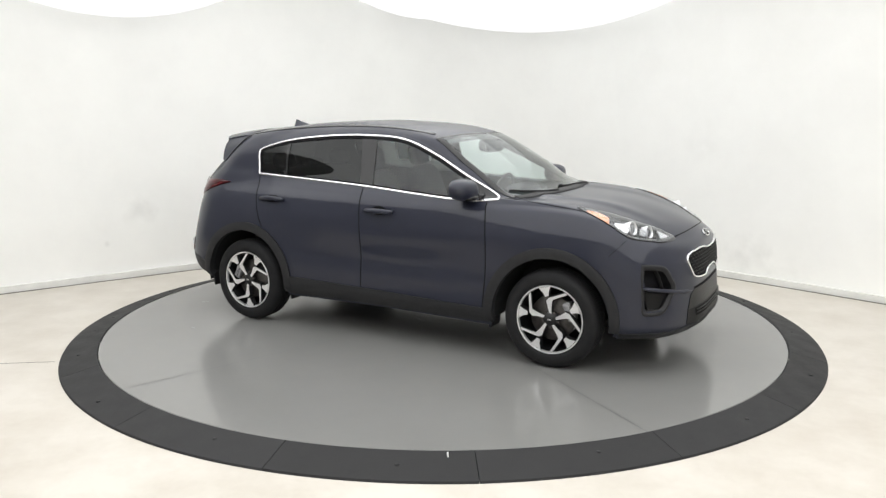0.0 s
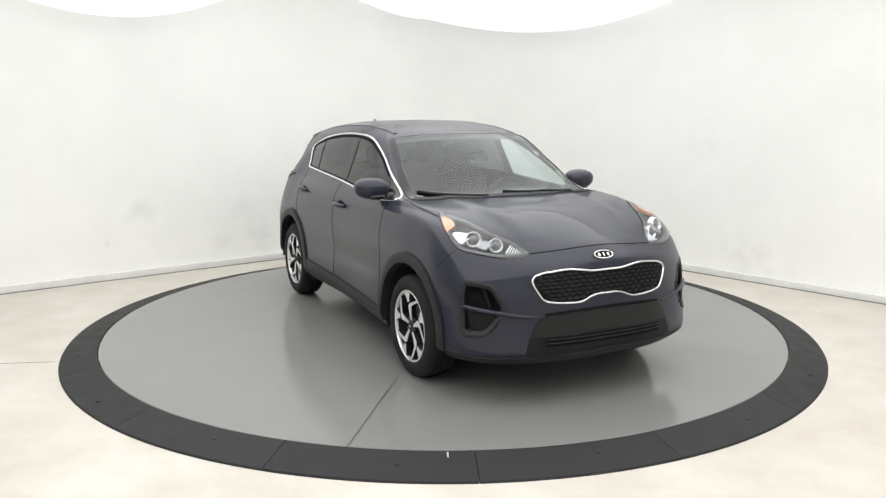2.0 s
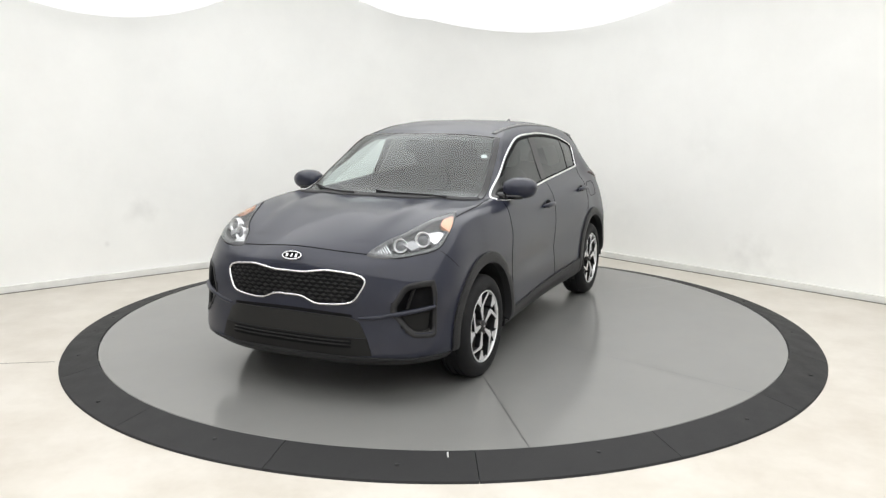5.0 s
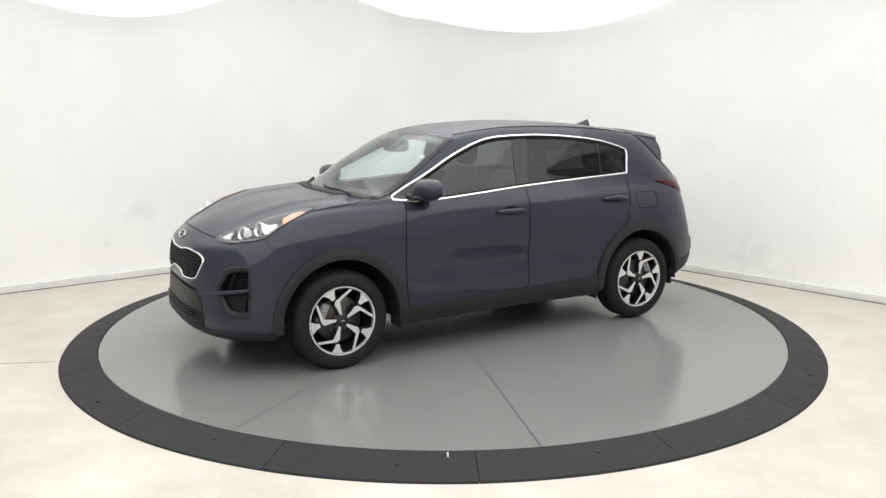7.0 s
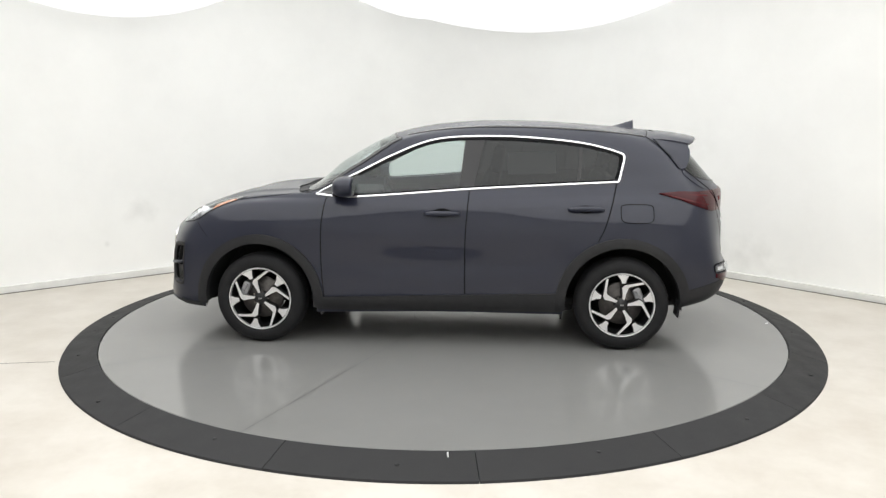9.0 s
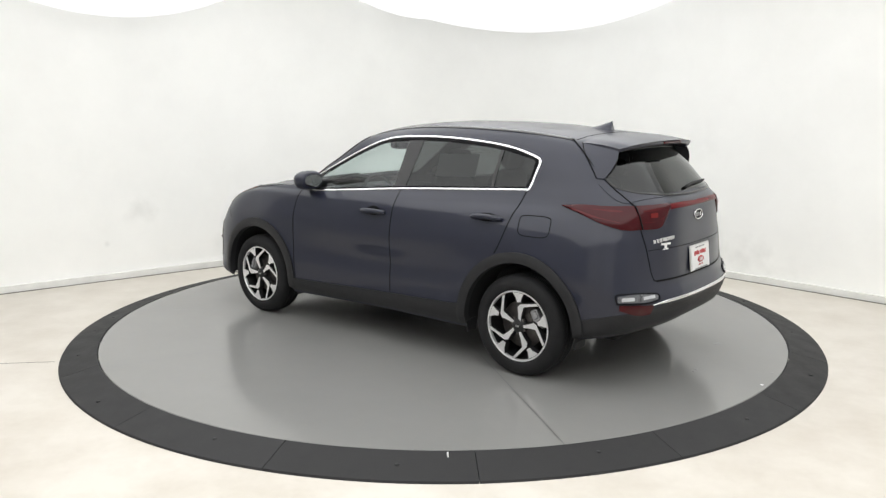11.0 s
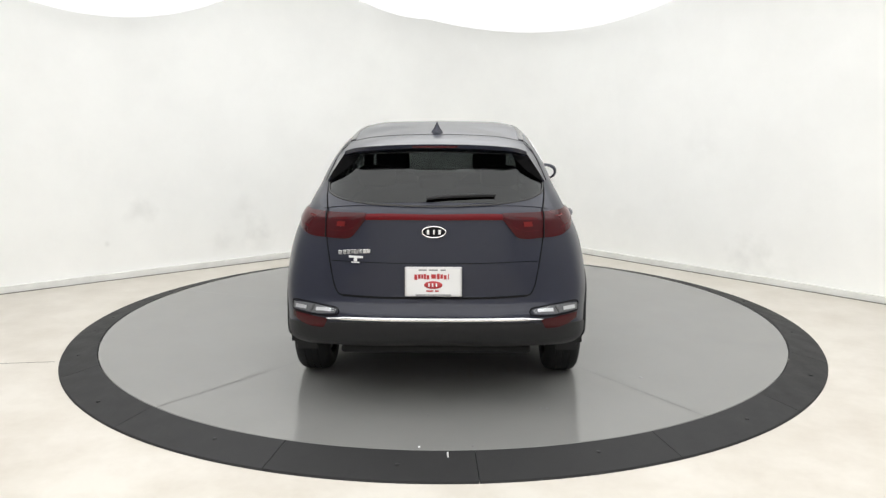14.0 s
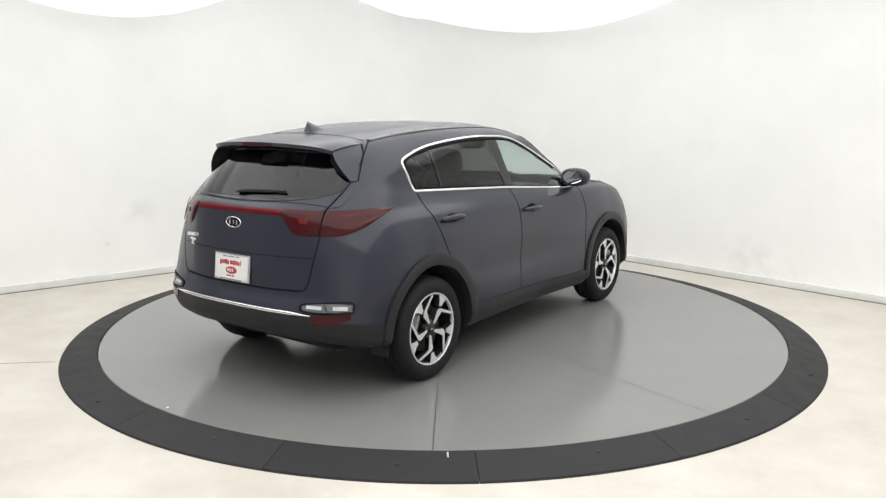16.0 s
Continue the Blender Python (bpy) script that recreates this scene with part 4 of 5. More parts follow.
def headlamp(m):
    s = -1 if m else 1
    lamp = recess("headlamp", LAMP_LO + LAMP_HI[::-1][1:-1], 0.80, 0.050, LAMPDARK, LAMPDARK, car, m, "clear headlamp with two round projectors and amber indicator", "dark lamp housing")
    sheet("amber_indicator", [(1.525, .768, 1.058), (1.61, .798, 1.022), (1.69, .812, .990)], [(1.525, .752, 1.063), (1.60, .732, 1.045), (1.668, .748, 1.022)], 14, 8, AMBER, lamp, 0.0055, 0.02,
          "amber indicator lens", mirror=m)
    # bright shrouds reach back from the projectors
    sheet("projector_shroud", [(1.720, .815, .970), (1.765, .798, .955), (1.805, .775, .945)], [(1.712, .745, 1.008), (1.765, .690, .998), (1.812, .640, .985)], 14, 10, LAMPSILVER, lamp, -0.014, 0.03,
          "bright silver lamp shroud", mirror=m, bulge=0.012)
    sheet("projector_shroud", [(1.862, .705, .925), (1.882, .688, .918), (1.900, .668, .912)], [(1.845, .640, .970), (1.868, .605, .962), (1.890, .570, .950)], 12, 10, BOWL, lamp, -0.016, 0.03,
          "bright silver lamp shroud", mirror=m, bulge=0.010)
    for at, r in (((1.812, .703, .964), .047), ((1.892, .594, .931), .043)):
        n = Vector((0.93, 0.26, 0.24)).normalized()
        mat4 = Matrix.Translation(Vector(at) + n * 0.010) @ n.to_track_quat("Z", "Y").to_matrix().to_4x4()
        v, f = lathe([(r * .94, -0.045), (r, -0.002), (r * .98, 0.003), (r * .90, 0.003), (r * .78, -0.008), (r * .72, -0.012)], 36)
        v = [mat4 @ Vector(q) for q in v]
        raw("projector_ring", [(q.x, s * q.y, q.z) for q in v], f, LAMPSILVER, lamp, "silver projector ring")
        v, f = lathe([(0.0, 0.004), (r * .3, 0.002), (r * .55, -0.004), (r * .74, -0.013)], 28)
        v = [mat4 @ Vector(q) for q in v]
        raw("projector_lens", [(q.x, s * q.y, q.z) for q in v], f, LAMPGREY, lamp, "projector lens")
    for k in range(6):
        t = k / 5
        a, b = Vector((1.940 + .052 * t, .520 - .035 * t, .938 - .044 * t)), Vector((1.978 + .022 * t, .575 - .085 * t, .894 - .010 * t))
        ribbon("lamp_bar", [a, (a + b) / 2, b], 0.0075, LAMPSILVER, lamp, -0.008, 0.006, 10, m)
    sheet("lamp_cover", LAMP_LO, LAMP_HI, 44, 12, LENS, lamp, 0.006, 0.006, "clear lamp cover", mirror=m, bulge=0.006)
    ribbon("lamp_seal", LAMP_LO + LAMP_HI[::-1] + [LAMP_LO[0]], 0.009, GAP, lamp, 0.001, 0.003, 110, m, closed=True)


headlamp(False)
headlamp(True)

# ---- tail ----
for m in (False, True):
    hi = [(-1.585, .790, 1.140), (-1.72, .772, 1.147), (-1.855, .738, 1.150), (-1.99, .620, 1.152), (-2.06, .50, 1.152), (-2.10, .38, 1.150)]
    lo = [(-1.585, .792, 1.132), (-1.72, .805, 1.092), (-1.853, .797, 1.046), (-1.962, .727, 1.008), (-2.032, .619, 1.003), (-2.094, .478, 1.010), (-2.100, .435, 1.050), (-2.105, .385, 1.114)]
    lamp = sheet("tail_light", lo, hi, 60, 10, RED, car, 0.006, 0.02, "dark red tail light wrapping onto the rear wing", mirror=m, bulge=0.008)
    sheet("inner_lens", [(-1.66, .792, 1.108), (-1.80, .792, 1.070), (-1.94, .730, 1.045)], [(-1.66, .785, 1.130), (-1.80, .765, 1.122), (-1.94, .690, 1.118)], 20, 6, REDMID, lamp, 0.0125, 0.006, "lighter red outer lens", mirror=m)
    sheet("inner_lens", [(-2.045, .595, 1.045), (-2.075, .52, 1.045), (-2.085, .455, 1.060)], [(-2.035, .590, 1.120), (-2.075, .48, 1.125), (-2.095, .405, 1.128)], 16, 6, REDMID, lamp, 0.0125, 0.006, "lighter red inner lens", mirror=m)
    # the lens glint, put in as a patch of brighter red
    sheet("lens_glint", [(-2.055, .552, 1.070), (-2.07, .500, 1.070)], [(-2.055, .548, 1.098), (-2.07, .496, 1.098)], 8, 5, GLINTRED, lamp, 0.0185, 0.004, "brighter red patch painting a glint on the lens", mirror=m)
    ribbon("lamp_split", [(-1.99, .625, 1.155), (-2.02, .622, 1.08), (-2.034, .617, 1.002)], 0.008, GAP, lamp, 0.0175, 0.002, 16, m)
    # lamps low in the bumper
    lamp = sheet("reversing_lamp", [(-1.98, .80, .578), (-2.04, .74, .572), (-2.09, .64, .566), (-2.12, .565, .574)], [(-1.97, .80, .612), (-2.03, .75, .618), (-2.09, .65, .613), (-2.125, .555, .598)], 24, 6,
                 LAMPGREY, car, 0.006, 0.012, "clear reversing lamp in the bumper", mirror=m)
    ribbon("lamp_seal", [(-1.975, .805, .57), (-2.04, .74, .563), (-2.09, .64, .557), (-2.13, .545, .575), (-2.125, .55, .603), (-2.09, .65, .620), (-2.03, .75, .626), (-1.965, .805, .618), (-1.975, .805, .57)], 0.006, GAP, lamp,
           0.004, 0.003, 60, m, closed=True)
    ribbon("lamp_divider", [(-2.062, .70, .574), (-2.070, .685, .612)], 0.012, LAMPDARK, lamp, 0.010, 0.003, 6, m)
    for cell in ([(-1.995, .79, .584), (-2.045, .73, .581)], [(-2.075, .672, .578), (-2.112, .585, .581)]):
        top = [(x, y, z + .020) for x, y, z in cell]
        sheet("lamp_cell", cell, top, 10, 5, LAMPSILVER, lamp, 0.009, 0.003, "silver reflector cell", mirror=m, linear=True)
    sheet("lamp_cover", [(-1.98, .80, .578), (-2.04, .74, .572), (-2.09, .64, .566), (-2.12, .565, .574)], [(-1.97, .80, .612), (-2.03, .75, .618), (-2.09, .65, .613), (-2.125, .555, .598)], 24, 6, LENS, lamp, 0.016, 0.01, mirror=m)
    sheet("rear_reflector", [(-1.985, .795, .535), (-2.05, .72, .505), (-2.10, .63, .500)], [(-1.985, .795, .562), (-2.04, .74, .556), (-2.105, .60, .545)], 18, 5, RED, car, 0.009, 0.012, "red rear reflector", mirror=m)
sheet("light_bar", [(-2.10, .41, 1.112), (-2.13, .2, 1.116), (-2.145, 0, 1.117), (-2.13, -.2, 1.116), (-2.10, -.41, 1.112)], [(-2.10, .41, 1.146), (-2.125, .2, 1.150), (-2.135, 0, 1.150), (-2.125, -.2, 1.150), (-2.10, -.41, 1.146)],
      50, 6, REDLIT, car, 0.006, 0.015, "red light bar across the tailgate", bulge=0.004)

# rear window edge: black border
curve = [(-1.770, .638, 1.322), (-1.85, .630, 1.260), (-1.90, .600, 1.238), (-1.972, .526, 1.216), (-2.05, .372, 1.197), (-2.08, .2, 1.189), (-2.09, 0, 1.187)]
foot = [(-1.780, .690, 1.280), (-1.865, .690, 1.210), (-1.935, .665, 1.172), (-1.985, .57, 1.174), (-2.04, .40, 1.175), (-2.075, .2, 1.170), (-2.085, 0, 1.168)]
curve, foot = curve + flip(curve[::-1][1:]), foot + flip(foot[::-1][1:])
sheet("tailgate_upper", foot, curve, 90, 6, PAINT, car, 0.004, 0.004)
ribbon("rear_window_border", curve, 0.014, BLACK, car, 0.004, 0.003, 90)
ribbon("rear_window_border", [rv[(rr - 1) * rc + k] for k in range(0, rc, 3)], 0.10, BLACK, car, 0.002, 0.002, 60)
for m in (False, True):
    e = [q for q in (rv[i * rc] for i in range(0, rr, 3)) if q[2] > 1.31]
    ribbon("rear_window_border", e if e[0][1] > 0 else flip(e), 0.05, BLACK, car, 0.003, 0.003, 40, m)


def spoiler():
    """Roof spoiler: painted wing past the roof end, dark fins beside the glass."""
    top = [(-1.58, .555), (-1.60, .45), (-1.62, .25), (-1.63, 0), (-1.62, -.25), (-1.60, -.45), (-1.58, -.555)]
    tail = [(-1.830, .536, 1.484), (-1.882, .468, 1.505), (-1.930, .27, 1.523), (-1.945, 0, 1.529), (-1.930, -.27, 1.523), (-1.882, -.468, 1.505), (-1.830, -.536, 1.484)]
    A = [onto((x, y, 1.58 - 0.05 * abs(y)), 0.004)[0] for x, y in top]
    A, B = spline([tuple(p) for p in A], 61), spline(tail, 61)
    verts, nv = [], 9
    for a, b in zip(A, B):
        for k in range(nv):
            s = k / (nv - 1)
            p = a + (b - a) * s
            verts.append((p[0], p[1], p[2] + 0.012 * 4 * s * (1 - s) * 0.6))
        verts.append((b[0] + 0.012, b[1], b[2] - 0.022))
        verts.append((b[0] + 0.055, b[1] * 0.985, b[2] - 0.036))
        verts.append((a[0] - 0.02, a[1] * 0.98, a[2] - 0.05))
    m = nv + 3
    faces = [(i * m + k, (i + 1) * m + k, (i + 1) * m + k + 1, i * m + k + 1) for i in range(60) for k in range(m - 1)]
    faces += [tuple(range(m)), tuple(60 * m + k for k in range(m))[::-1]]
    bm = bmesh.new()
    bv = [bm.verts.new(v) for v in verts]
    for f in faces:
        bm.faces.new([bv[i] for i in f])
    bmesh.ops.recalc_face_normals(bm, faces=bm.faces)
    ob = part("spoiler", bm, PAINT, car, "body-coloured roof spoiler", True)
    smooth_by_angle(ob, 40)
    for m in (False, True):
        near = [tuple(onto(q, 0.003)[0]) for q in ((-1.58, .556, 1.552), (-1.63, .612, 1.465), (-1.69, .64, 1.385), (-1.745, .665, 1.31))]
        far = [(-1.822, .532, 1.478), (-1.834, .565, 1.430), (-1.824, .605, 1.372), (-1.794, .648, 1.308)]
        inner = [tuple(onto(q, 0.004)[0]) for q in ((-1.74, .44, 1.492), (-1.80, .49, 1.430), (-1.81, .545, 1.372), (-1.79, .625, 1.310))]
        sheet("spoiler_fin", near, far, 16, 8, PAINT, ob, 0.0, 0.012, "body-coloured fin beside the rear window", mirror=m, snap=False)
        ribbon("fin_gap", near, 0.006, GAP, ob, 0.006, 0.0012, 24, m)
        # added black sheet closes fin to glass and paints the dark reflection there
        sheet("fin_reflection_fill", inner, far, 16, 6, GAP, ob, 0.0, 0.004, "added black sheet from fin to glass, painting the fin's dark reflection", mirror=m, snap=False)
    bm = bmesh.new()
    box(bm, (0.012, 0.26, 0.013), (-1.944, 0, 1.514), 0.003)
    part("brake_light", bm, RED, ob, "high red brake light")


spoiler()


# ---- wheels ----
def wheel(at, turn, phase, caliper_at):
    w = new("wheel")
    w.parent = car
    w.matrix_basis = pose(*at, 0, 0, turn)
    prof = [(.226, -.035), (.232, -.016), (.243, -.004), (.262, .002), (.287, .003), (.309, -.004), (.325, -.018), (.333, -.034), (.3375, -.05), (.338, -.066), (.331, -.068), (.331, -.076),
            (.338, -.078), (.338, -.106), (.331, -.108), (.331, -.116), (.338, -.118), (.338, -.146), (.331, -.148), (.331, -.156), (.338, -.158), (.3365, -.175), (.327, -.196), (.305, -.215),
            (.26, -.222), (.232, -.21), (.226, -.19)]
    v, f = lathe(prof, 96, "y")
    tagged(smooth_by_angle(raw("tyre", v, f, TYRE, w), 50), "black rubber tyre")
    v, f = lathe([(.150, -.2), (.205, -.195), (.214, -.12), (.216, -.035), (.219, -.026)], 64, "y")
    raw("barrel", v, f, WHEELDARK, w, "dark wheel barrel")
    v, f = lathe([(.223, -.030), (.2250, -.012), (.2275, -.0075), (.2345, -.0065), (.2370, -.010), (.236, -.022)], 96, "y")
    smooth_by_angle(raw("rim_lip", v, f, ALLOY, w, "machined rim edge"), 40)
    v, f = lathe([(.0, -.075), (.155, -.075), (.158, -.08), (.158, -.095), (.10, -.10), (.0, -.10)], 48, "y")
    raw("brake_disc", v, f, IRON, w, "grey iron brake disc")
    a = radians(caliper_at)
    bm = bmesh.new()
    box(bm, (0.062, 0.07, 0.135), (0.138, 0, 0), 0.016)
    box(bm, (0.03, 0.078, 0.05), (0.145, 0.006, 0.028), 0.008)
    box(bm, (0.03, 0.078, 0.05), (0.145, 0.006, -0.028), 0.008)
    bmesh.ops.transform(bm, matrix=Matrix.Translation((0, -.075, 0)) @ pose(0, 0, 0, 0, -math.degrees(a) + 0, 0), verts=bm.verts)
    part("brake_caliper", bm, CASTING, w, "dull silver brake caliper")

    def prism(name, pts, y0, y1, mat, grow=0.0, dish=0.0, top=0.0):
        c = np.mean(pts, axis=0)
        n = len(pts)
        verts = []
        for y, g in ((y0, grow), (y1, top)):
            for px, pz in pts:
                d = np.array([px, pz]) - c
                d = d * (1 + g / max(np.linalg.norm(d), 1e-3))
                q = c + d
                r = math.hypot(*q)
                verts.append((-q[0], y - dish * max(0, 1 - r / .215) ** 1.5, q[1]))
        faces = [tuple(range(n)), tuple(range(2 * n - 1, n - 1, -1))] + [(i, n + i, n + (i + 1) % n, (i + 1) % n) for i in range(n)]
        bm = bmesh.new()
        bv = [bm.verts.new(q) for q in verts]
        for fc in faces:
            bm.faces.new([bv[i] for i in fc])
        bmesh.ops.recalc_face_normals(bm, faces=bm.faces)
        bmesh.ops.triangulate(bm, faces=[fc for fc in bm.faces if len(fc.verts) > 4])
        return part(name, bm, mat, w)

    def polar(r, deg):
        return np.array([r * math.cos(radians(deg)), r * math.sin(radians(deg))])

    for k in range(5):
        t = phase + 72 * k
        spoke = [polar(.038, t - 22), polar(.090, t - 13), polar(.141, t - 12.5), polar(.177, t - 29), polar(.223, t - 40), polar(.225, t - 35), polar(.179, t - 20.5), polar(.150, t),
                 polar(.128, t + 7.5), polar(.085, t + 5.5), polar(.042, t + 4)]
        arm = [polar(.160, t - 3.5), polar(.190, t - 4.5), polar(.226, t - 7), polar(.2275, t + 4), polar(.226, t + 16), polar(.185, t + 10), polar(.156, t + 7)]
        prism("spoke", spoke, -.052, -.014, WHEELDARK, 0.006, 0.012)
        prism("spoke_face", spoke, -.016, -.0105, ALLOY, -0.003, 0.012, -0.004)
        prism("spoke_arm", arm, -.050, -.013, WHEELDARK, 0.005, 0.012)
        prism("spoke_face", arm, -.016, -.0100, ALLOY, -0.003, 0.012, -0.004)
    v, f = lathe([(.0, -.013), (.024, -.014), (.030, -.018), (.042, -.022), (.052, -.030), (.055, -.06)], 40, "y")
    raw("hub", v, f, WHEELDARK, w, "dark hub with centre cap")
    bm = bmesh.new()
    for dx in (-0.009, 0.0, 0.009):
        box(bm, (0.005, 0.003, 0.011), (dx, -0.0118, 0), 0.0008)
    part("cap_mark", bm, SATIN, w)
    for k in range(5):
        a = radians(phase + 36 + 72 * k)
        v, f = lathe([(.0, .009), (.008, .009), (.0095, .006), (.0095, -.012)], 6, "y")
        raw("wheel_nut", [(x - .056 * math.cos(a), y - .028, z + .056 * math.sin(a)) for x, y, z in v], f, IRON, w, "", False)
    return w


wheel((AXLE, .918, WHEEL_Z), 0, 38, 25)
wheel((-AXLE, .918, WHEEL_Z), 0, 13, 155)
wheel((AXLE, -.918, WHEEL_Z), 180, 24, 155)
wheel((-AXLE, -.918, WHEEL_Z), 180, 54, 25)

# mud flaps and front deflectors
for s in (1, -1):
    for x, z0, z1, w in ((.885, .215, .33, .16), (-1.745, .245, .36, .13), (-.905, .215, .31, .10)):
        bm = bmesh.new()
        box(bm, (0.014, w, z1 - z0), (x, s * (.875 - w / 2), (z0 + z1) / 2), 0.004, (0, 6 if x > 0 else -6, 0))
        part("mud_flap", bm, CLAD, car, "dark plastic mud flap")

# ---- under the car ----
bm = bmesh.new()
box(bm, (3.75, 1.16, 0.05), (0, 0, .285), 0.02)
box(bm, (1.75, 1.70, 0.05), (0, 0, .285), 0.02)
box(bm, (0.24, 1.10, 0.05), (1.93, 0, .27), 0.02)
box(bm, (0.24, 1.10, 0.05), (-1.88, 0, .41), 0.02)
part("floor_pan", bm, UNDER, car, "black underbody")
bm = bmesh.new()
box(bm, (0.55, 0.95, 0.12), (-0.75, 0.0, .235), 0.03)
part("fuel_tank", bm, UNDER, car, "dark tank below the floor")
bm = bmesh.new()
box(bm, (1.0, 0.7, 0.10), (1.35, 0, .235), 0.03)
part("engine_guard", bm, UNDER, car, "black guard below the engine")
for x in (-1.335, 1.335):
    bm = bmesh.new()
    box(bm, (0.12, 1.45, 0.07), (x, 0, .27), 0.02)
    part("axle_beam", bm, UNDER, car, "dark axle beam")
v, f = tube([(.9, .12, .22), (-.3, .12, .21), (-1.0, -.18, .22), (-1.50, -.45, .28), (-1.80, -.50, .32)], 0.03, 12)
raw("exhaust_pipe", v, f, UNDER, car, "dull steel exhaust pipe")
v, f = tube([(-1.58, -.25, .34), (-1.62, -.25, .34), (-1.86, -.25, .355), (-1.90, -.25, .355)], [.03, .06, .06, .03], 16)
raw("silencer", v, f, UNDER, car, "dull steel silencer")


# ---- door mirrors and handles ----
def blob(name, size, at, mat, parent, power=2.6, label="", turn=(0, 0, 0), nu=28, nv=16):
    """A rounded block (superellipsoid)."""
    verts, faces = [], []
    for i in range(nv + 1):
        b = -math.pi / 2 + math.pi * i / nv
        for k in range(nu):
            a = 2 * math.pi * k / nu
            e = 2 / power
            def q(c):
                return math.copysign(abs(c) ** e, c)
            verts.append((size[0] / 2 * q(math.cos(b)) * q(math.cos(a)), size[1] / 2 * q(math.cos(b)) * q(math.sin(a)), size[2] / 2 * q(math.sin(b))))
    m4 = pose(*at, *turn)
    verts = [m4 @ Vector(v) for v in verts]
    for i in range(nv):
        for k in range(nu):
            k2 = (k + 1) % nu
            faces.append((i * nu + k, i * nu + k2, (i + 1) * nu + k2, (i + 1) * nu + k))
    ob = raw(name, verts, faces, mat, parent, label)
    bm = bmesh.new()
    bm.from_mesh(ob.data)
    bmesh.ops.remove_doubles(bm, verts=bm.verts, dist=1e-5)
    bm.to_mesh(ob.data)
    bm.free()
    return shade(ob)


for s in (1, -1):
    mir = blob("door_mirror", (.185, .246, .156), (.675, s * .902, 1.190), PAINT, car, 2.5, "body-coloured door mirror on a black foot", (0, 4, s * 8))
    for vtx in mir.data.vertices:
        if vtx.co.x < .615:
            vtx.co.x = .615 + (vtx.co.x - .615) * 0.15
        k = (abs(vtx.co.y) - .80) / .22
        vtx.co.z += -0.012 * (1 - k) - (0.012 * k if vtx.co.z > 1.19 else 0)
    blob("mirror_base", (.15, .15, .045), (.70, s * .870, 1.126), BLACK, mir, 3, "black lower mirror shell", (0, 0, s * 8))
    blob("mirror_foot", (.10, .10, .055), (.745, s * .785, 1.128), BLACK, mir, 3, "black mirror foot")
    v = [(.606, s * (.905 + .082 * math.cos(2 * math.pi * i / 24) * 1.05), 1.182 + .052 * math.sin(2 * math.pi * i / 24)) for i in range(24)]
    raw("mirror_glass", v, [tuple(range(24)) if s > 0 else tuple(range(23, -1, -1))], MIRROR, mir, "mirror glass", False)
    for x, z in ((-.031, .999), (-1.063, 1.053)):
        p, n = onto((x, s * .95, z), 0.0)
        cup = [(x + .062 * math.cos(2 * math.pi * i / 30), s * .95, z + .010 + .040 * math.sin(2 * math.pi * i / 30)) for i in range(30)]
        handle = new("door_handle")
        handle.parent = car
        tagged(handle, "body-coloured pull handle over a black patch for the shaded recess")
        # no hollow here: a black patch on the door paints the recess's shade
        rings = [[(x + (q[0] - x) * k, q[1], z + (q[2] - z) * k) for q in cup] for k in (1, .66, .33)]
        v = [onto(q, 0.006)[0] for ring in rings for q in ring] + [onto((x, s * .95, z), 0.006)[0]]
        f = [(a + i, a + (i + 1) % 30, a + 30 + (i + 1) % 30, a + 30 + i) for a in (0, 30) for i in range(30)] + [(60 + i, 60 + (i + 1) % 30, 90) for i in range(30)]
        raw("recess", v, f if s < 0 else [q[::-1] for q in f], GAP, handle, "flat black patch painting the shaded recess behind the handle")
        pts = []
        for i in range(15):
            u = i / 14
            q, nn = onto((x + .125 - .25 * u, s * .95, z - 0.002), 0.008 + 0.028 * math.sin(math.pi * min(1, max(0, u))) ** 0.6)
            pts.append(q)
        v, f = tube(pts, [.011 + .008 * math.sin(math.pi * i / 14) ** 0.5 for i in range(15)], 12)
        raw("grip", v, f, PAINT, handle)
        if s > 0 and x > -.5:
            q, nn = onto((x - .108, .95, z), 0.022)
            v, f = lathe([(0, .012), (.007, .010), (.008, 0)], 12, "y")
            raw("key_barrel", [(a + q.x, b + q.y - .004, c + q.z) for a, b, c in v], f, CHROME, handle, "chrome key barrel")

# ---- roof antenna, wipers ----
v = []
for i in range(13):
    u = i / 12
    x, zt, hw = -1.315 - 0.185 * u, 1.600 + 0.058 * (u ** 1.2) - 0.008 * u, 0.032 * (1 - 0.15 * u) + 0.003
    zb = onto((x, 0, 1.6), 0)[0].z - 0.004
    v += [(x, hw * 1.3, zb), (x, hw * .55, zb + (zt - zb) * .55), (x, 0.003, zt), (x, -0.003, zt), (x, -hw * .55, zb + (zt - zb) * .55), (x, -hw * 1.3, zb)]
f = [(i * 6 + k, i * 6 + k + 1, (i + 1) * 6 + k + 1, (i + 1) * 6 + k) for i in range(12) for k in range(5)] + [tuple(range(6)), tuple(72 + k for k in range(5, -1, -1))]
bm = bmesh.new()
bv = [bm.verts.new(q) for q in v]
for fc in f:
    bm.faces.new([bv[i] for i in fc])
bmesh.ops.recalc_face_normals(bm, faces=bm.faces)
part("roof_antenna", bm, PAINT, car, "dark fin antenna on the roof", True)


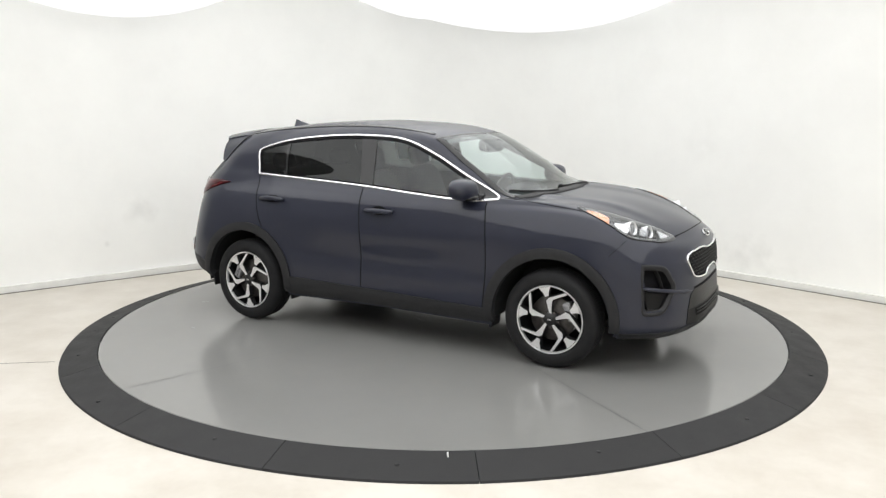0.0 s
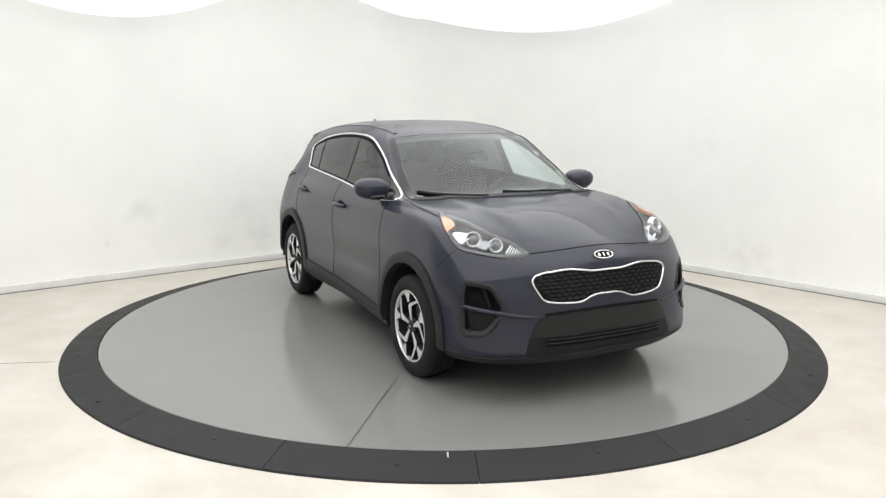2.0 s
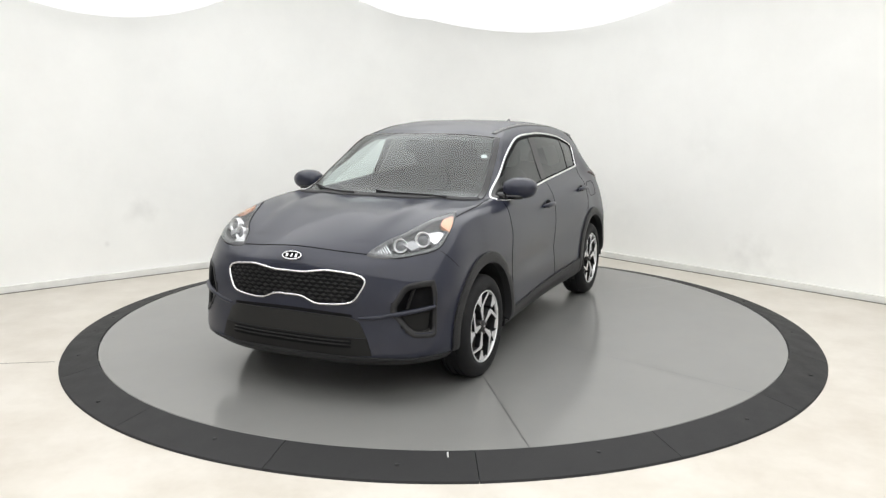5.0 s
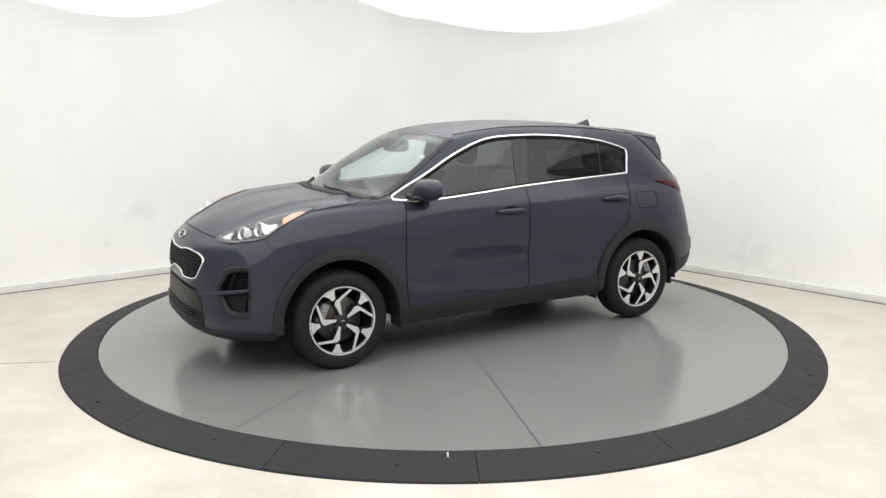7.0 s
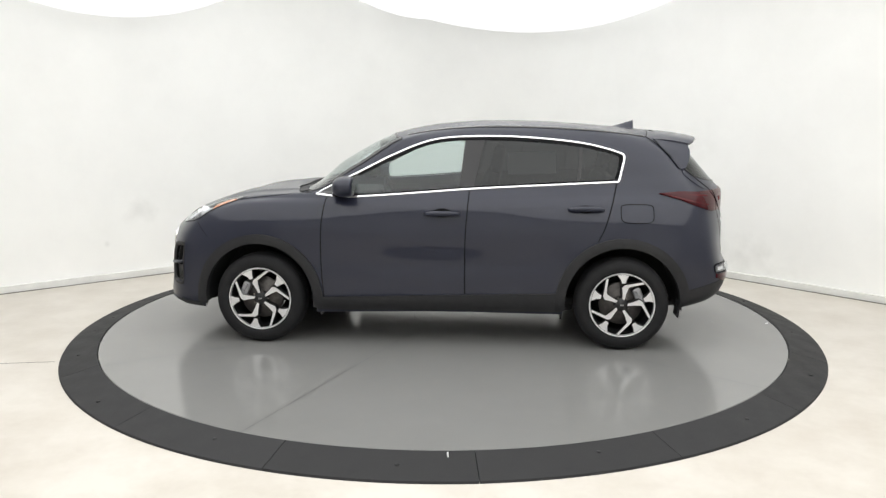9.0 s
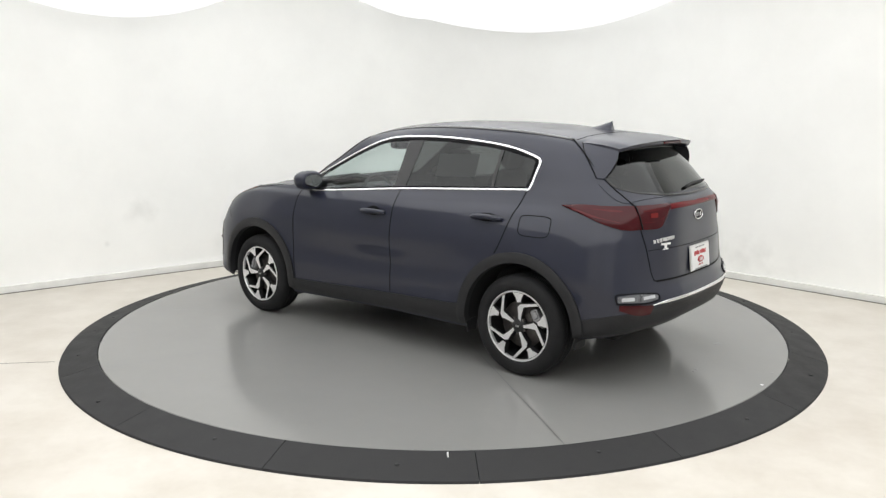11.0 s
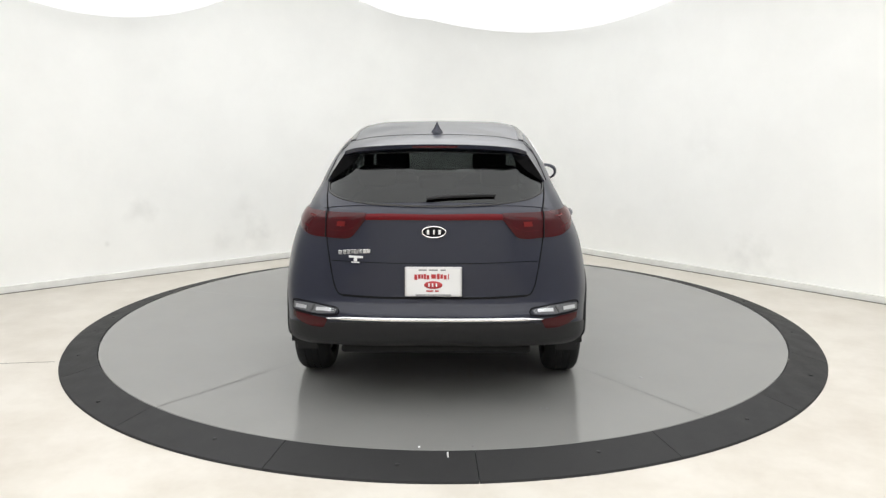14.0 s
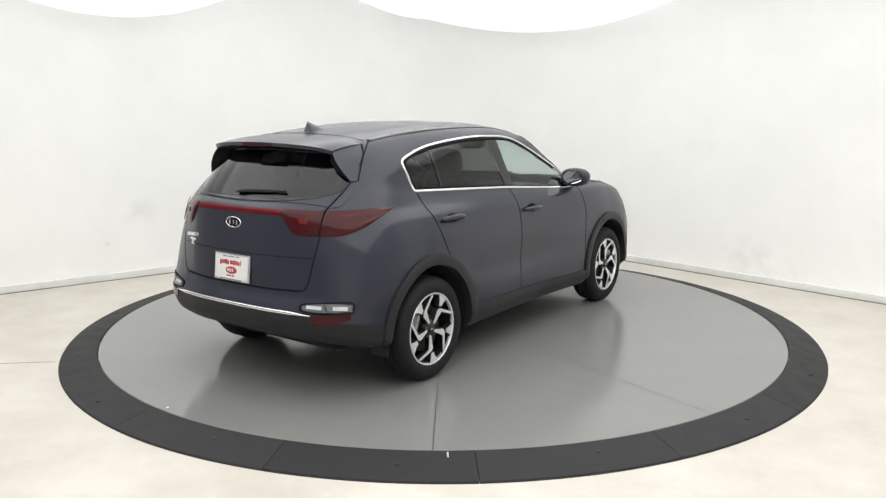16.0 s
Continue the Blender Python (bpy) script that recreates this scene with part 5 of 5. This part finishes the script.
def wiper(points, parent_name="wiper", lift=0.014, thick=0.0065, blade=0.009):
    pts = [onto(p, lift)[0] for p in spline(points, 24)]
    v, f = tube(pts, [thick * (1 - 0.4 * i / 23) for i in range(24)], 8)
    arm = raw(parent_name, v, f, TRIM, car, "black wiper arm with blade")
    pts = [onto(p, 0.007)[0] for p in spline(points, 24)][5:]
    v, f = tube(pts, blade * 0.6, 6)
    raw("blade", v, f, TRIM, arm)
    return arm


wiper([(1.10, .52, 1.13), (1.075, .30, 1.14), (1.085, .10, 1.14), (1.06, -.05, 1.147)])
wiper([(1.115, -.20, 1.13), (1.06, -.42, 1.137), (.985, -.56, 1.146), (.915, -.655, 1.157)])
wiper([(-2.06, .045, 1.222), (-2.055, -.05, 1.236), (-2.045, -.2, 1.240), (-2.03, -.345, 1.243)], "rear_wiper", 0.018, 0.011, 0.012)

# ---- number plate and badges on the tailgate ----
tilt = 6
PLATE = Matrix.Translation((-2.172, 0.003, .773)) @ pose(0, 0, 0, 0, tilt, 0)


def plate_bar(w, h, y, z, mat, d=0.0035, parent=None, name="plate_bar"):
    bm = bmesh.new()
    box(bm, (0.003, w, h), (-0.004 - d, y, z), 0.0006)
    bmesh.ops.transform(bm, matrix=PLATE, verts=bm.verts)
    return part(name, bm, mat, parent)


bm = bmesh.new()
box(bm, (0.012, 0.322, 0.168), (0.002, 0, 0), 0.004)
bmesh.ops.transform(bm, matrix=PLATE, verts=bm.verts)
frame_ob = part("number_plate", bm, SATIN, car, "white dealer plate in a silver frame with red and grey marks")
plate_bar(0.298, 0.146, 0, 0, WHITE, 0.0015, frame_ob, "plate_field")
for i, (w, y) in enumerate(((.016, .098), (.014, .078), (.012, .062), (.012, .047), (.014, .030), (.026, -.002), (.015, -.028), (.015, -.047), (.016, -.067), (.006, -.085))):
    plate_bar(w, .024 if i % 3 else .030, y, .030 - (0.004 if i % 4 == 0 else 0), PLATERED, 0.0035, frame_ob)
for w, y in ((.045, .06), (.05, 0), (.03, -.055)):
    plate_bar(w, .008, y, .066, PLATEGREY, 0.0035, frame_ob)
for w, y in ((.04, .02), (.02, -.02)):
    plate_bar(w, .008, y, -.052, PLATERED, 0.0035, frame_ob)
plate_bar(.20, .009, 0, -.075, PLATEGREY, 0.005, frame_ob)
v, f = lathe([(0, .004), (.05, .004), (.053, 0)], 32)
ov = [PLATE @ Vector((-0.006 - z, y, x * 0.42 - .018)) for x, y, z in [(a, b, c) for a, b, c in v]]
raw("plate_oval", ov, f, PLATERED, frame_ob)
for y in (.024, 0.004, -.018):
    plate_bar(.008, .020, y, -.018, WHITE, 0.008, frame_ob)


def badge_bar(y, z, w, h, mat=CHROME, name="badge_bar"):
    p, n = onto((-2.3, y, z), 0.003)
    bm = bmesh.new()
    box(bm, (0.005, w, h), (0, 0, 0), 0.001)
    bmesh.ops.transform(bm, matrix=Matrix.Translation(p) @ n.to_track_quat("-X", "Z").to_matrix().to_4x4(), verts=bm.verts)
    return part(name, bm, mat, car)


for i in range(8):
    badge_bar(.612 - i * .0305, .952, .021, .018 if i % 2 else .022, CHROME, "letter_bar")
    badge_bar(.612 - i * .0305, .964, .024, .005, CHROME, "letter_bar")
badge_bar(.492, .922, .085, .012, WHITE, "sticker")
badge_bar(.494, .904, .020, .020, WHITE, "sticker")
badge_bar(.494, .887, .050, .006, WHITE, "sticker")

# ---- inside ----
def seat(x, y, wide, name="seat"):
    st = new(name)
    st.parent = car
    tagged(st, "dark grey cloth seat with headrest")
    blob("cushion", (.52, wide, .17), (x + .20, y, .60), CLOTH, st, 4)
    blob("backrest", (.16, wide * .96, .66), (x - .10, y, .93), CLOTH, st, 4, "", (0, -18, 0))
    return st


for y in (.37, -.37):
    st = seat(-.20, y, .50, "front_seat")
    blob("headrest", (.10, .26, .19), (-.425, y, 1.345), CLOTH, st, 3.5, "", (0, -12, 0))
st = seat(-1.10, 0, 1.28, "rear_seat")
for y in (.40, 0, -.40):
    blob("headrest", (.09, .25, .14 if y else .09), (-1.325, y, 1.30 if y else 1.26), CLOTH, st, 3.5, "", (0, -14, 0))
blob("dashboard", (.62, 1.36, .26), (.80, 0, .955), TRIM, car, 4, "black dashboard")
blob("instrument_hood", (.22, .40, .10), (.60, .37, 1.075), TRIM, car, 3)
blob("centre_console", (.95, .22, .30), (.25, 0, .62), TRIM, car, 5)
ringp = [(0.155 * math.sin(2 * math.pi * i / 36) * 0.35 + .40, .37 + .185 * math.cos(2 * math.pi * i / 36), 1.02 + .175 * math.sin(2 * math.pi * i / 36)) for i in range(36)]
v, f = tube(ringp, .014, 8, True)
sw = raw("steering_wheel", v, f, TRIM, car, "black steering wheel")
blob("airbag_pad", (.06, .15, .13), (.41, .37, 1.01), TRIM, sw, 3, "", (0, -20, 0))
bm = bmesh.new()
for dy in (-1, 1):
    box(bm, (.02, .13, .03), (.40, .37 + dy * .11, 1.02), 0.006)
part("wheel_spoke", bm, TRIM, sw)
blob("rear_view_mirror", (.03, .24, .07), (.46, 0, 1.435), TRIM, car, 3.5, "black inside mirror")
blob("sensor_box", (.16, .21, .10), (.47, 0, 1.452), TRIM, car, 4, "black sensor housing behind the windscreen")
blob("parcel_shelf", (.34, 1.15, .03), (-1.58, 0, 1.10), TRIM, car, 6)
bm = bmesh.new()
box(bm, (.004, .045, .04), (0, 0, 0), 0.001)
p, n = onto((.554, .575, 1.400), -0.012)
bmesh.ops.transform(bm, matrix=Matrix.Translation(p) @ n.to_track_quat("X", "Z").to_matrix().to_4x4(), verts=bm.verts)
part("windscreen_sticker", bm, WHITE, car, "small white sticker behind the windscreen")
sheet("window_label", [(-.50, .70, 1.25), (-.85, .70, 1.265)], [(-.50, .68, 1.42), (-.85, .68, 1.43)], 8, 6, WHITE, car, -0.012, 0.0, "pale paper sticker behind the rear door glass")


# ---- what moves ----
def motions():
    steps = [i * 0.5 for i in range(33)]
    walk(table, [(t, pose(0, 0, 0, 0, 0, heading(t))) for t in steps])
    walk(car, [(t, pose(0, 0, 0, 0, 0, heading(t)) @ pose(-0.032, 0.006, 0)) for t in steps])


motions()
